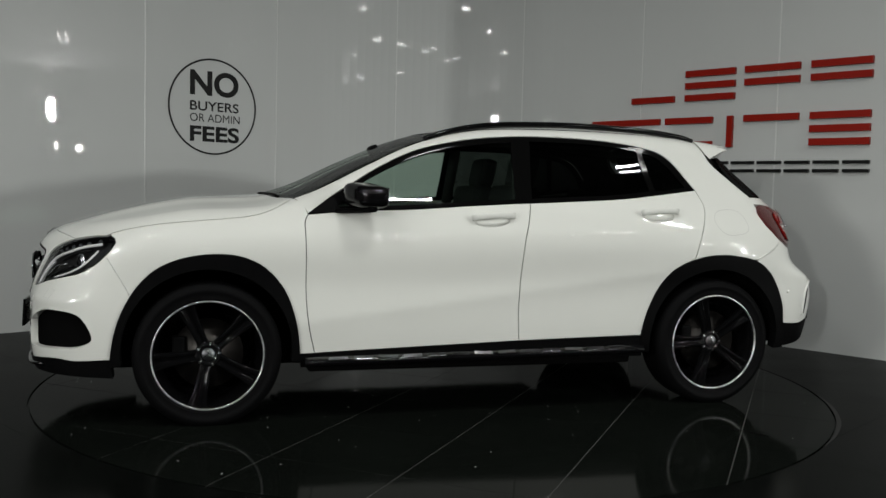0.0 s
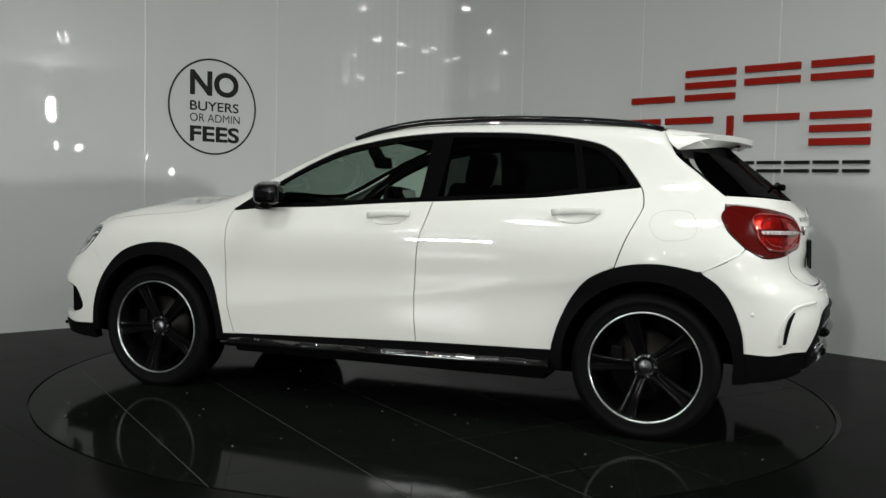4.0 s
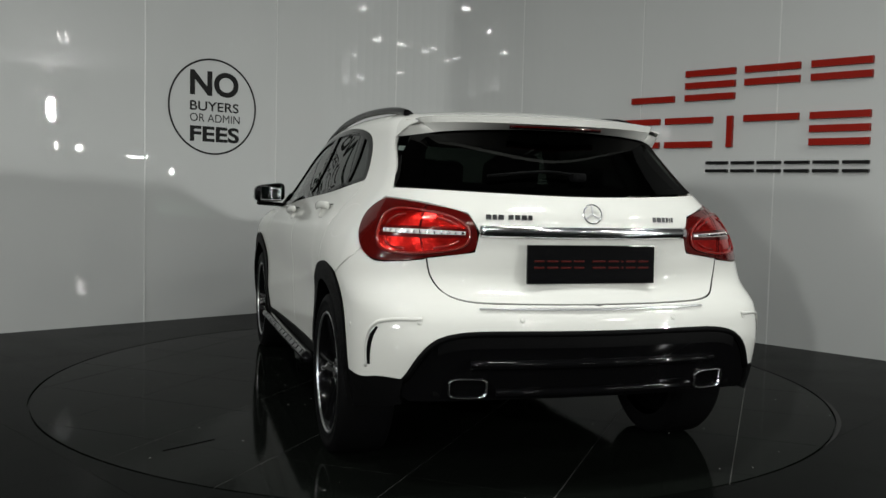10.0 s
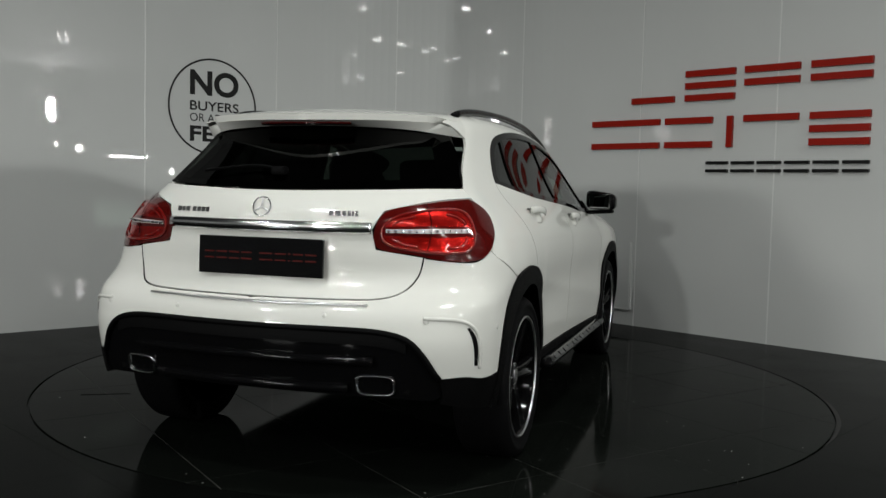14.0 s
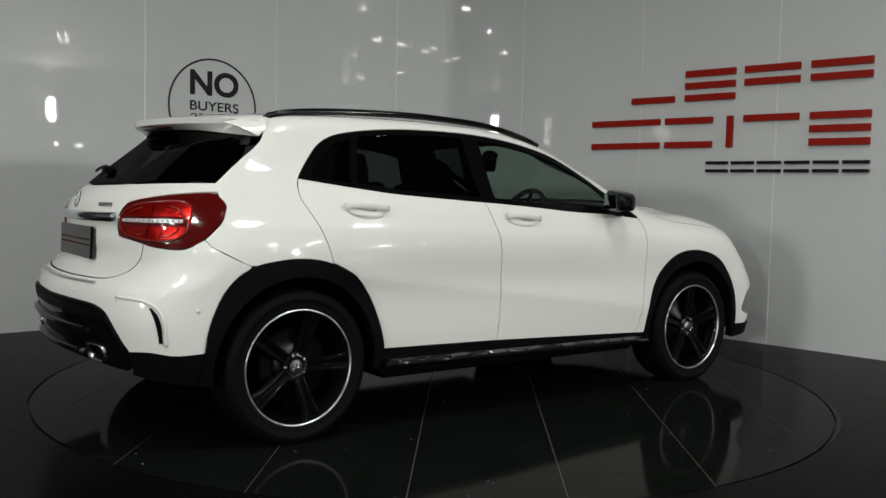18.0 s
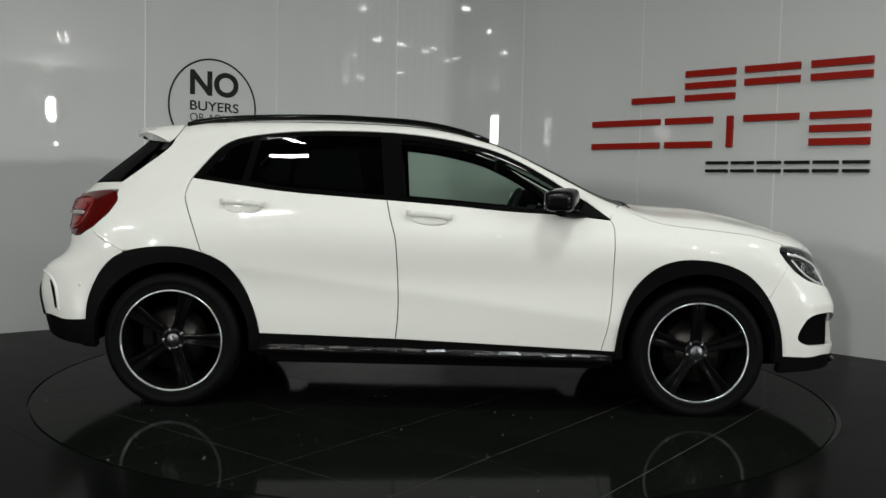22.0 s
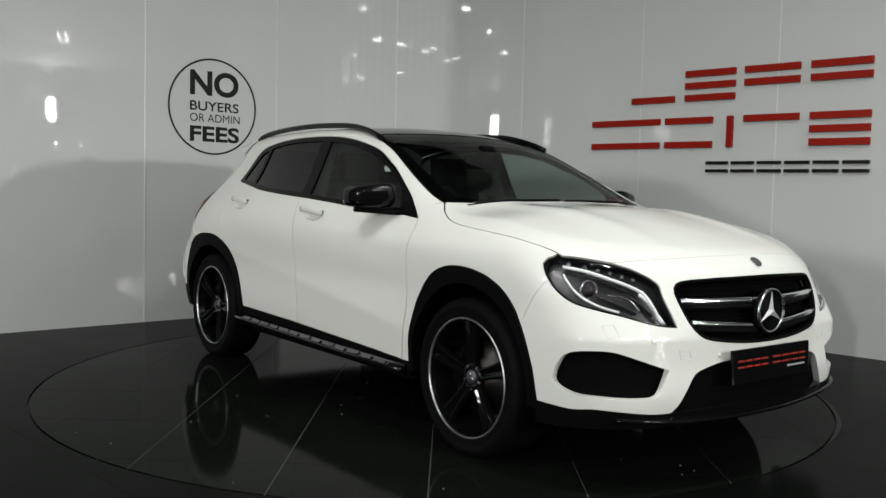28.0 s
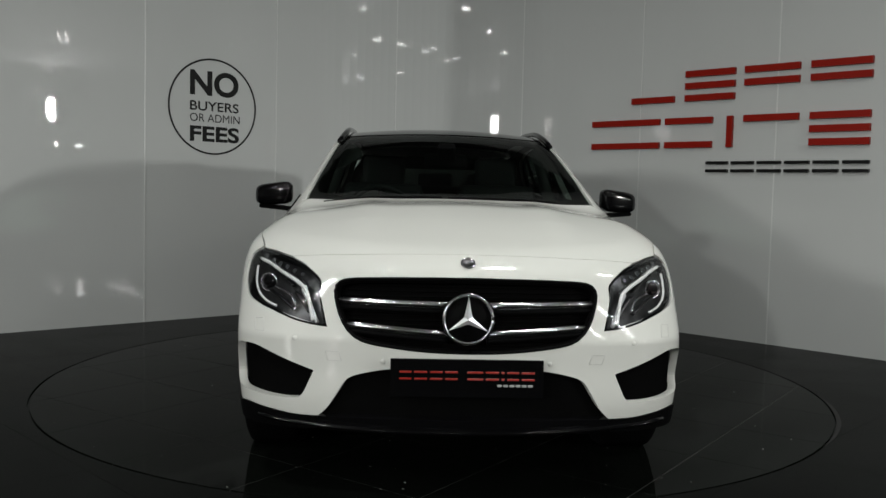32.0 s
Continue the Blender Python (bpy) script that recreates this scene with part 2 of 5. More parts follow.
def onto(o, d, far=3.4, steps=70, tail_on=True):
    """Where rays from o along d first meet the skin."""
    o, d = np.asarray(o, float), np.broadcast_to(np.asarray(d, float), np.shape(o))
    a = np.zeros(len(o))
    b = np.full(len(o), np.nan)
    for k in range(1, steps + 1):
        t = far * k / steps
        now = skin(o + d * t, tail_on)
        hit = np.isnan(b) & (now <= 0)
        a[hit], b[hit] = t - far / steps, t
    miss = np.isnan(b)
    b = np.where(miss, far / 2, b)
    for _ in range(22):
        m = (a + b) / 2
        inside = skin(o + d * m[:, None], tail_on) <= 0
        b, a = np.where(inside, m, b), np.where(inside, a, m)
    return o + d * ((a + b) / 2)[:, None], miss

# ---- panels laid on the skin ----
from mathutils.geometry import delaunay_2d_cdt


def smooth_outline(points, step, corner=32, closed=True):
    """A closed outline through the points, rounded between its corners, in even steps."""
    p = [np.array(q, float) for q in points]
    n = len(p)
    sharp = []
    for i in range(n):
        a, b = p[i] - p[i - 1], p[(i + 1) % n] - p[i]
        turn = math.degrees(math.acos(np.clip(a @ b / (np.linalg.norm(a) * np.linalg.norm(b) + 1e-12), -1, 1)))
        sharp.append(turn > corner)
    out = []
    for i in range(n):
        a, b = p[i], p[(i + 1) % n]
        length = np.linalg.norm(b - a)
        ma = (b - a) if sharp[i] else (b - p[i - 1]) * length / (length + np.linalg.norm(a - p[i - 1]) + 1e-12)
        mb = (b - a) if sharp[(i + 1) % n] else (p[(i + 2) % n] - a) * length / (length + np.linalg.norm(p[(i + 2) % n] - b) + 1e-12)
        k = max(1, int(round(length / step)))
        for j in range(k):
            t = j / k
            out.append(a * (1 + 2 * t) * (1 - t) ** 2 + ma * t * (1 - t) ** 2 + b * t * t * (3 - 2 * t) + mb * t * t * (t - 1))
    return np.array(out)


def inside(poly, q):
    x, y = q[:, 0], q[:, 1]
    odd = np.zeros(len(q), bool)
    for (ax, ay), (bx, by) in zip(poly, np.roll(poly, -1, 0)):
        cross = (ay > y) != (by > y)
        odd ^= cross & (x < (bx - ax) * (y - ay) / (by - ay + 1e-15) + ax)
    return odd


def inset(poly, d):
    """The outline drawn in by d."""
    if abs(d) < 1e-9:
        return poly
    area2 = np.sum(poly[:, 0] * np.roll(poly[:, 1], -1) - np.roll(poly[:, 0], -1) * poly[:, 1])
    t = np.roll(poly, -1, 0) - np.roll(poly, 1, 0)
    t /= np.linalg.norm(t, axis=1, keepdims=True) + 1e-12
    return poly + np.stack([-t[:, 1], t[:, 0]], 1) * (d if area2 > 0 else -d)


VIEWS = {"side": (0, 1, 0), "front": (1, 0, 0), "back": (-1, 0, 0), "top": (0, 0, 1),
         "nose": (0.7071, 0.7071, 0), "heel": (-0.7071, 0.7071, 0)}


def frame_of(view):
    d = np.array(VIEWS[view], float)
    e = np.array((1.0, 0, 0)) if view in ("side", "top") else np.cross((0, 0, 1.0), d)
    return d, e, (np.array((0, 1.0, 0)) if view == "top" else np.array((0, 0, 1.0)))


def flat(view, pts):
    """Outline points in the view's plane; points of three numbers are seen along the view."""
    d, e, u = frame_of(view)
    return [(np.dot(p, e), np.dot(p, u)) if len(p) == 3 else p for p in pts]


def patch(view, outline, step=0.04, lift=0.0, thick=0.012, gap=0.0026, holes=(), corner=32, edge=None, tail_on=True, close=False):
    """A panel on the skin, bounded by an outline in the view's plane. Gives verts, faces, normals."""
    d, e, u = frame_of(view)
    edge = edge or step * 0.6
    loops = [inset(smooth_outline(flat(view, outline), edge, corner), gap)]
    loops += [inset(smooth_outline(flat(view, h), edge, corner), -gap) for h in holes]
    lo, hi = loops[0].min(0), loops[0].max(0)
    gx, gy = np.meshgrid(np.arange(lo[0], hi[0], step), np.arange(lo[1], hi[1], step * 0.87))
    gx = gx + (np.arange(gx.shape[0]) % 2)[:, None] * step / 2
    grid = np.stack([gx.ravel(), gy.ravel()], 1)
    keep = inside(loops[0], grid)
    for h in loops[1:]:
        keep &= ~inside(h, grid)
    for loop in loops:
        near = np.min(np.linalg.norm(grid[:, None] - loop[None], axis=2), axis=1) if len(grid) else np.zeros(0)
        keep &= near > step * 0.42
    pts, edges = [], []
    for loop in loops:
        k = len(pts)
        pts += [Vector(p) for p in loop]
        edges += [(k + i, k + (i + 1) % len(loop)) for i in range(len(loop))]
    pts += [Vector(p) for p in grid[keep]]
    v2, _, f2, *_ = delaunay_2d_cdt(pts, edges, [], 1, 1e-6)
    q = np.array([tuple(v) for v in v2])
    if holes:
        mid = np.array([q[list(f)].mean(0) for f in f2])
        cut = np.zeros(len(f2), bool)
        for h in loops[1:]:
            cut |= inside(h, mid)
        f2 = [f for f, c in zip(f2, cut) if not c]
    origin = q[:, :1] * e + q[:, 1:] * u + d * 3.0
    far = 3.4
    p, _ = onto(origin, -d, far, tail_on=tail_on)
    n = grad(p, tail_on=tail_on)
    p = p + n * lift
    verts, normals, faces = list(p), list(n), []
    count = {}
    for f in f2:
        a, b, c = (p[i] for i in f)
        if np.dot(np.cross(b - a, c - a), d) < 0:
            f = f[::-1]
        faces.append(tuple(f))
        for i in range(3):
            count[(f[i], f[(i + 1) % 3])] = 1
    if thick:
        for (a, b) in list(count):
            if (b, a) not in count:
                out = np.cross(p[b] - p[a], n[a])
                out /= np.linalg.norm(out) + 1e-12
                k = len(verts)
                verts += [p[a], p[b], p[b] - n[b] * thick, p[a] - n[a] * thick]
                normals += [out] * 4
                faces.append((k, k + 3, k + 2, k + 1))
    if close:
        k = len(verts)
        verts += list(p - n * thick)
        normals += list(-n)
        faces += [tuple(i + k for i in f[::-1]) for f in faces[:len(f2)]]
    return np.array(verts), faces, np.array(normals)


def mirrored(shape):
    v, f, n = shape
    return v * (1, -1, 1), [g[::-1] for g in f], n * (1, -1, 1)


def both(shape):
    """Two mirrored halves as one shape."""
    v, f, n = shape
    w, g, m = mirrored(shape)
    return np.concatenate([v, w]), f + [tuple(i + len(v) for i in h) for h in g], np.concatenate([n, m])


def panel(name, shape, mat, parent, label=""):
    return raw(name, shape[0], shape[1], mat, parent, shape[2], label=label)


def pair(name, shape, mat, parent, label=""):
    return [panel(name, shape, mat, parent, label), panel(name, mirrored(shape), mat, parent, label)]


def roof_edge(xs, ys):
    """Heights of the skin over the plan line (xs, ys)."""
    p, _ = onto(np.stack([xs, ys, np.full(len(xs), 2.2)], 1), (0, 0, -1), 2.2)
    return p


def curve(view, pts, step=0.03, lift=0.0, tail_on=True):
    """A line on the skin through points given in the view's plane, in even steps."""
    d, e, u = frame_of(view)
    q = [np.array(v, float) for v in flat(view, pts)]
    ext = [2 * q[0] - q[1]] + q + [2 * q[-1] - q[-2]]
    out = []
    for i in range(1, len(ext) - 2):
        a, b = ext[i], ext[i + 1]
        length = np.linalg.norm(b - a)
        ma = (b - ext[i - 1]) * length / (length + np.linalg.norm(a - ext[i - 1]))
        mb = (ext[i + 2] - a) * length / (length + np.linalg.norm(ext[i + 2] - b))
        k = max(1, int(round(length / step)))
        for j in range(k):
            t = j / k
            out.append(a * (1 + 2 * t) * (1 - t) ** 2 + ma * t * (1 - t) ** 2 + b * t * t * (3 - 2 * t) + mb * t * t * (t - 1))
    out.append(q[-1])
    out = np.array(out)
    p, _ = onto(out[:, :1] * e + out[:, 1:] * u + d * 3.0, -d, 3.4, tail_on=tail_on)
    return [tuple(v) for v in p + grad(p, tail_on=tail_on) * lift]


def flip_y(pts):
    return [(x, -y, z) for x, y, z in pts]

# ---- the room ----
WALL_H = 4.4


def wall_path():
    """The showroom's back wall in plan: two straight runs and a rounded corner between them."""
    left, right, radius = math.radians(41.0), math.radians(-44.0), 1.75
    corner = Vector((0.014, 4.04))
    half = (left - right) / 2
    run = radius * math.tan(half)
    dl, dr = Vector((math.cos(left), math.sin(left))), Vector((math.cos(right), math.sin(right)))
    a, b = corner - dl * run, corner + dr * run
    centre = a + Vector((math.sin(left), -math.cos(left))) * radius
    pts = [a - dl * s for s in np.arange(5.2, 0.0, -0.1)]
    n = 40
    for k in range(n + 1):
        t = left + (right - left) * k / n
        pts.append(centre + Vector((-math.sin(t), math.cos(t))) * radius)
    pts += [b + dr * s for s in np.arange(0.1, 5.3, 0.1)]
    return pts


class Way:
    """Distances along the wall."""
    def __init__(self, pts):
        self.p = np.array([tuple(q) for q in pts])
        self.s = np.concatenate([[0], np.cumsum(np.linalg.norm(np.diff(self.p, axis=0), axis=1))])

    def at(self, s):
        s = min(max(s, 0.0), self.s[-1])
        return np.array([np.interp(s, self.s, self.p[:, 0]), np.interp(s, self.s, self.p[:, 1])])

    def out(self, s):
        s = min(max(s, 0.03), self.s[-1] - 0.03)
        t = self.at(s + 0.02) - self.at(s - 0.02)
        t /= np.linalg.norm(t) + 1e-9
        return np.array([t[1], -t[0]])

    def near(self, x, y):
        ss = np.linspace(0, self.s[-1], 6000)
        q = np.stack([np.interp(ss, self.s, self.p[:, 0]), np.interp(ss, self.s, self.p[:, 1])], 1)
        return ss[np.argmin(np.hypot(q[:, 0] - x, q[:, 1] - y))]


way = Way(wall_path())


def wall_slab(s0, s1, z0, z1, near, far, n=12):
    """A piece of the wall between two distances along it, from near to far behind its face."""
    verts, faces = [], []
    for k in range(n + 1):
        s = s0 + (s1 - s0) * k / n
        p, o = way.at(s), way.out(s)
        a, b = p + o * near, p + o * far
        verts += [(*a, z0), (*a, z1), (*b, z1), (*b, z0)]
    for k in range(n):
        i, j = 4 * k, 4 * k + 4
        for q in range(4):
            faces.append((i + q, i + (q + 1) % 4, j + (q + 1) % 4, j + q))
    faces += [(0, 3, 2, 1), (4 * n, 4 * n + 1, 4 * n + 2, 4 * n + 3)]
    return verts, faces


def flip(shape):
    return shape[0], [f[::-1] for f in shape[1]]


def build_room():
    back = raw("wall_back", *wall_slab(0, way.s[-1], 0, WALL_H, -0.012, -0.12, 90), GROOVE, None, smooth=False)
    tagged(back, "curved showroom wall clad in gloss white sheets", "wall", kind="structure")
    seams = [2.375 - 1.22, 2.375, 3.595, 4.814, 6.058, 7.317, 8.589, 9.791, 11.01, 12.23]
    for a, b in zip(seams[:-1], seams[1:]):
        raw("wall_panel", *wall_slab(a + 0.004, b - 0.004, 0.0, WALL_H - 0.01, 0.0, -0.011, 16), WALL_WHITE, back, smooth=False)
    for s in seams:
        raw("joint_strip", *wall_slab(s - 0.005, s + 0.005, 0.0, WALL_H - 0.01, 0.004, -0.011, 1), WALL_STRIP, back, smooth=False)
    # service hatch low in the wall
    hatch = raw("wall_hatch", *wall_slab(8.114, 8.565, 0.145, 0.738, 0.020, 0.001, 4), WALL_WHITE, None, smooth=False)
    tagged(hatch, "small white service hatch flush on the wall", "hatch")
    raw("hatch_edge", *wall_slab(8.114, 8.544, 0.138, 0.152, 0.024, 0.0205, 4), WALL_STRIP, hatch, smooth=False)
    raw("hatch_edge", *wall_slab(8.545, 8.566, 0.145, 0.738, 0.024, 0.0205, 1), WALL_STRIP, hatch, smooth=False)
    # unseen plain walls and ceiling, added to close the hall and bounce fill light
    for name, size, at in (("wall_left", (0.1, 29.4, 4.7), (-18.05, -9.5, 2.35)), ("wall_right", (0.1, 29.4, 4.7), (20.05, -9.5, 2.35)),
                           ("wall_front", (38, 0.1, 4.7), (1, -24.25, 2.35)), ("wall_rear", (38, 0.1, 4.7), (1, 5.25, 2.35))):
        bm = bmesh.new()
        box(bm, size, Matrix.Translation(at))
        tagged(part(name, bm, PLAIN_WALL, None), "unseen plain wall added to close the hall", "wall", kind="structure")
    bm = bmesh.new()
    box(bm, (38.3, 29.8, 0.1), Matrix.Translation((1, -9.5, 4.76)))
    tagged(part("ceiling", bm, CEILING, None), "unseen dark ceiling added to close the hall", "ceiling", kind="structure")
    bm = bmesh.new()
    box(bm, (38.3, 29.8, 0.1), Matrix.Translation((1, -9.5, -0.058)))
    tagged(part("floor", bm, OUTER_TILE, None), "polished black tiled showroom floor", "floor", kind="structure")


def wall_mesh(name, verts, faces, mat, parent, lift, s0, z0, label=""):
    """Lays a flat mesh (u, v, w) onto the wall from (s0, z0)."""
    out = []
    for u, v, w in verts:
        p, o = way.at(s0 + u), way.out(s0 + u)
        out.append((*(p + o * (lift + w)), z0 + v))
    return raw(name, out, faces, mat, parent, smooth=False, label=label)


def words(text, s0, s1, z0, z1, parent, bold):
    """A line of lettering between two places on the wall."""
    font = bpy.data.curves.new("lettering", "FONT")
    font.body, font.offset, font.resolution_u = text, bold, 6
    ob = bpy.data.objects.new("lettering", font)
    scene.collection.objects.link(ob)
    me = bpy.data.meshes.new_from_object(ob.evaluated_get(bpy.context.evaluated_depsgraph_get()))
    bpy.data.objects.remove(ob)
    v = np.array([tuple(q.co) for q in me.vertices])
    lo, hi = v.min(0), v.max(0)
    v = [((x - lo[0]) / (hi[0] - lo[0]) * (s1 - s0), (y - lo[1]) / (hi[1] - lo[1]) * (z1 - z0), 0.0) for x, y, _ in v]
    faces = [tuple(p.vertices) for p in me.polygons]
    bpy.data.meshes.remove(me)
    wall_mesh("lettering", v, faces, BLACK_VINYL, parent, 0.002, s0, z0, "the words " + text)


def build_signs():
    n = 96
    verts, faces = [], []
    for k in range(n):
        a = 2 * math.pi * k / n
        for r in (0.410, 0.394):
            verts.append((r * math.cos(a), r * math.sin(a), 0.0))
    for k in range(n):
        i, j = 2 * k, 2 * ((k + 1) % n)
        faces.append((i, j, j + 1, i + 1))
    ring = wall_mesh("wall_decal", verts, faces, BLACK_VINYL, None, 0.002, 4.198, 1.815)
    tagged(ring, "round black vinyl decal with lettering on the wall", "decal")
    words("NO", 3.982, 4.435, 1.904, 2.118, ring, 0.034)
    words("BUYERS", 3.983, 4.437, 1.776, 1.858, ring, 0.014)
    words("OR ADMIN", 3.984, 4.448, 1.683, 1.752, ring, 0.0)
    words("FEES", 3.984, 4.445, 1.514, 1.648, ring, 0.032)
    # raised sign: plain bars in the sizes and colours of its characters
    sign = tagged(new("wall_sign"), "raised red and black wall sign of plain bars", "sign")
    tall, w = 0.250, 0.052
    top, row = 1.932, 1.549
    for s0, s1, kinds in ((8.512, 8.916, "low"), (9.018, 9.449, "top mid low"), (9.532, 9.966, "top mid"), (10.051, 10.490, "top mid")):
        for kind in kinds.split():
            z = {"low": top, "mid": top + 0.099, "top": top + tall - w}[kind]
            raw("bar", *wall_slab(s0, s1, z, z + w, 0.035, 0.0005, 6), RED_ACRYLIC, sign, smooth=False)
    for s0, s1, kinds in ((8.112, 8.788, "top low"), (8.843, 9.268, "top low"), (9.397, 9.444, "all"), (9.536, 9.970, "top"), (10.057, 10.491, "top mid low")):
        for kind in kinds.split():
            z = {"low": row, "mid": row + 0.099, "top": row + tall - w, "all": row}[kind]
            raw("bar", *wall_slab(s0, s1, z, z + (tall if kind == "all" else w), 0.035, 0.0005, 6), RED_ACRYLIC, sign, smooth=False)
    for k in range(6):
        s0 = 9.227 + k * 0.2165
        for z in (1.348, 1.412):
            raw("bar", *wall_slab(s0, s0 + 0.187, z, z + 0.024, 0.030, 0.0005, 3), BLACK_ACRYLIC, sign, smooth=False)


RING = 2.25


def clip_tiles(size, turn, shift, keep):
    """Square tiles of a turned grid, as outlines cut by keep(outline)."""
    c, s = math.cos(turn), math.sin(turn)
    n = int(8 / size)
    for i in range(-n, n):
        for j in range(-n, n):
            g = 0.002
            sq = [(i * size + g, j * size + g), ((i + 1) * size - g, j * size + g), ((i + 1) * size - g, (j + 1) * size - g), (i * size + g, (j + 1) * size - g)]
            sq = [(c * (x + shift[0]) - s * (y + shift[1]), s * (x + shift[0]) + c * (y + shift[1])) for x, y in sq]
            out = keep(sq)
            if out and len(out) > 2:
                yield out


def disc_clip(r):
    def keep(sq):
        if all(math.hypot(*p) < r for p in sq):
            return sq
        if min(math.hypot(*p) for p in sq) > r + 0.9:
            return None
        poly = sq
        for k in range(96):
            a = 2 * math.pi * k / 96
            nx, ny = math.cos(a), math.sin(a)
            out = []
            for p, q in zip(poly, poly[1:] + poly[:1]):
                dp, dq = p[0] * nx + p[1] * ny - r, q[0] * nx + q[1] * ny - r
                if dp <= 0:
                    out.append(p)
                if (dp < 0) != (dq < 0):
                    t = dp / (dp - dq)
                    out.append((p[0] + t * (q[0] - p[0]), p[1] + t * (q[1] - p[1])))
            poly = out
            if len(poly) < 3:
                return None
        return poly
    return keep


def tile(outline, top, parent, name="tile", deep=0.01, mat=FLOOR_TILE):
    n = len(outline)
    verts = [(*p, top) for p in outline] + [(*p, top - deep) for p in outline]
    faces = [tuple(range(n))] + [(i, i + n, (i + 1) % n + n, (i + 1) % n) for i in range(n)]
    return raw(name, verts, faces, mat, parent, smooth=False)


def build_turntable():
    v, f = lathe([(0.0, -0.0012), (RING - 0.013, -0.0012), (RING - 0.013, -0.03)], 96, axis="z")
    table = raw("turntable", v, f, GROUT, None, smooth=False)
    tagged(table, "round turntable of polished black tiles, flush with the floor", "turntable")
    for out in clip_tiles(0.6, TILE_TURN, TILE_SHIFT, disc_clip(RING - 0.013)):
        tile(out, 0.0, table)
    # dark slot of an access panel let into the tiles
    a, b = Vector((-1.229, 1.575)), Vector((-1.101, 1.359))
    bm = bmesh.new()
    box(bm, ((b - a).length, 0.014, 0.004), Matrix.Translation(((a.x + b.x) / 2, (a.y + b.y) / 2, -0.0012)) @ Matrix.Rotation(math.atan2(b.y - a.y, b.x - a.x), 4, "Z"))
    part("access_slot", bm, DARK_VOID, table, "dark slot of an access panel")
    return table


def build_gap():
    """The wider, worn stretch of the slot between the turntable and the floor."""
    verts, faces, n = [], [], 24
    for k in range(n + 1):
        t = k / n
        a, wide = math.radians(-6 - 31 * t), 0.022 * math.sin(math.pi * t) ** 0.7
        for r in (RING - 0.003, RING - 0.002 + wide):
            verts.append((r * math.cos(a), r * math.sin(a), 0.0012))
    for k in range(n):
        faces.append((2 * k + 2, 2 * k + 3, 2 * k + 1, 2 * k))
    raw("groove_gap", verts, faces, GROOVE, bpy.data.objects["floor"], smooth=False, label="dark worn edge of the turntable slot")


def build_sparkles(parent):
    """Tiny domes scattered over the turntable, coloured pale to paint its sparkle."""
    verts, faces = [], []
    rng = random.Random(7)
    for k in range(120):
        a, r, d = rng.uniform(0, 2 * math.pi), RING * math.sqrt(rng.uniform(0.02, 0.98)), rng.uniform(0.0014, 0.0042)
        x, y, i = r * math.cos(a), r * math.sin(a), len(verts)
        for q, h in ((1.0, 0.0), (0.85, 0.28), (0.5, 0.45)):
            verts += [(x + d * q * math.cos(t), y + d * q * math.sin(t), 0.0005 + d * h) for t in np.linspace(0, 2 * math.pi, 9)[:-1]]
        verts.append((x, y, 0.0005 + d * 0.5))
        for j in range(2):
            faces += [(i + 8 * j + m, i + 8 * j + (m + 1) % 8, i + 8 * j + 8 + (m + 1) % 8, i + 8 * j + 8 + m) for m in range(8)]
        faces += [(i + 16 + m, i + 16 + (m + 1) % 8, i + 24) for m in range(8)]
    return tagged(raw("floor_sparkles", verts, faces, SPARKLE, parent), "scattered pale specks painting floor sparkle", kind="stuff")


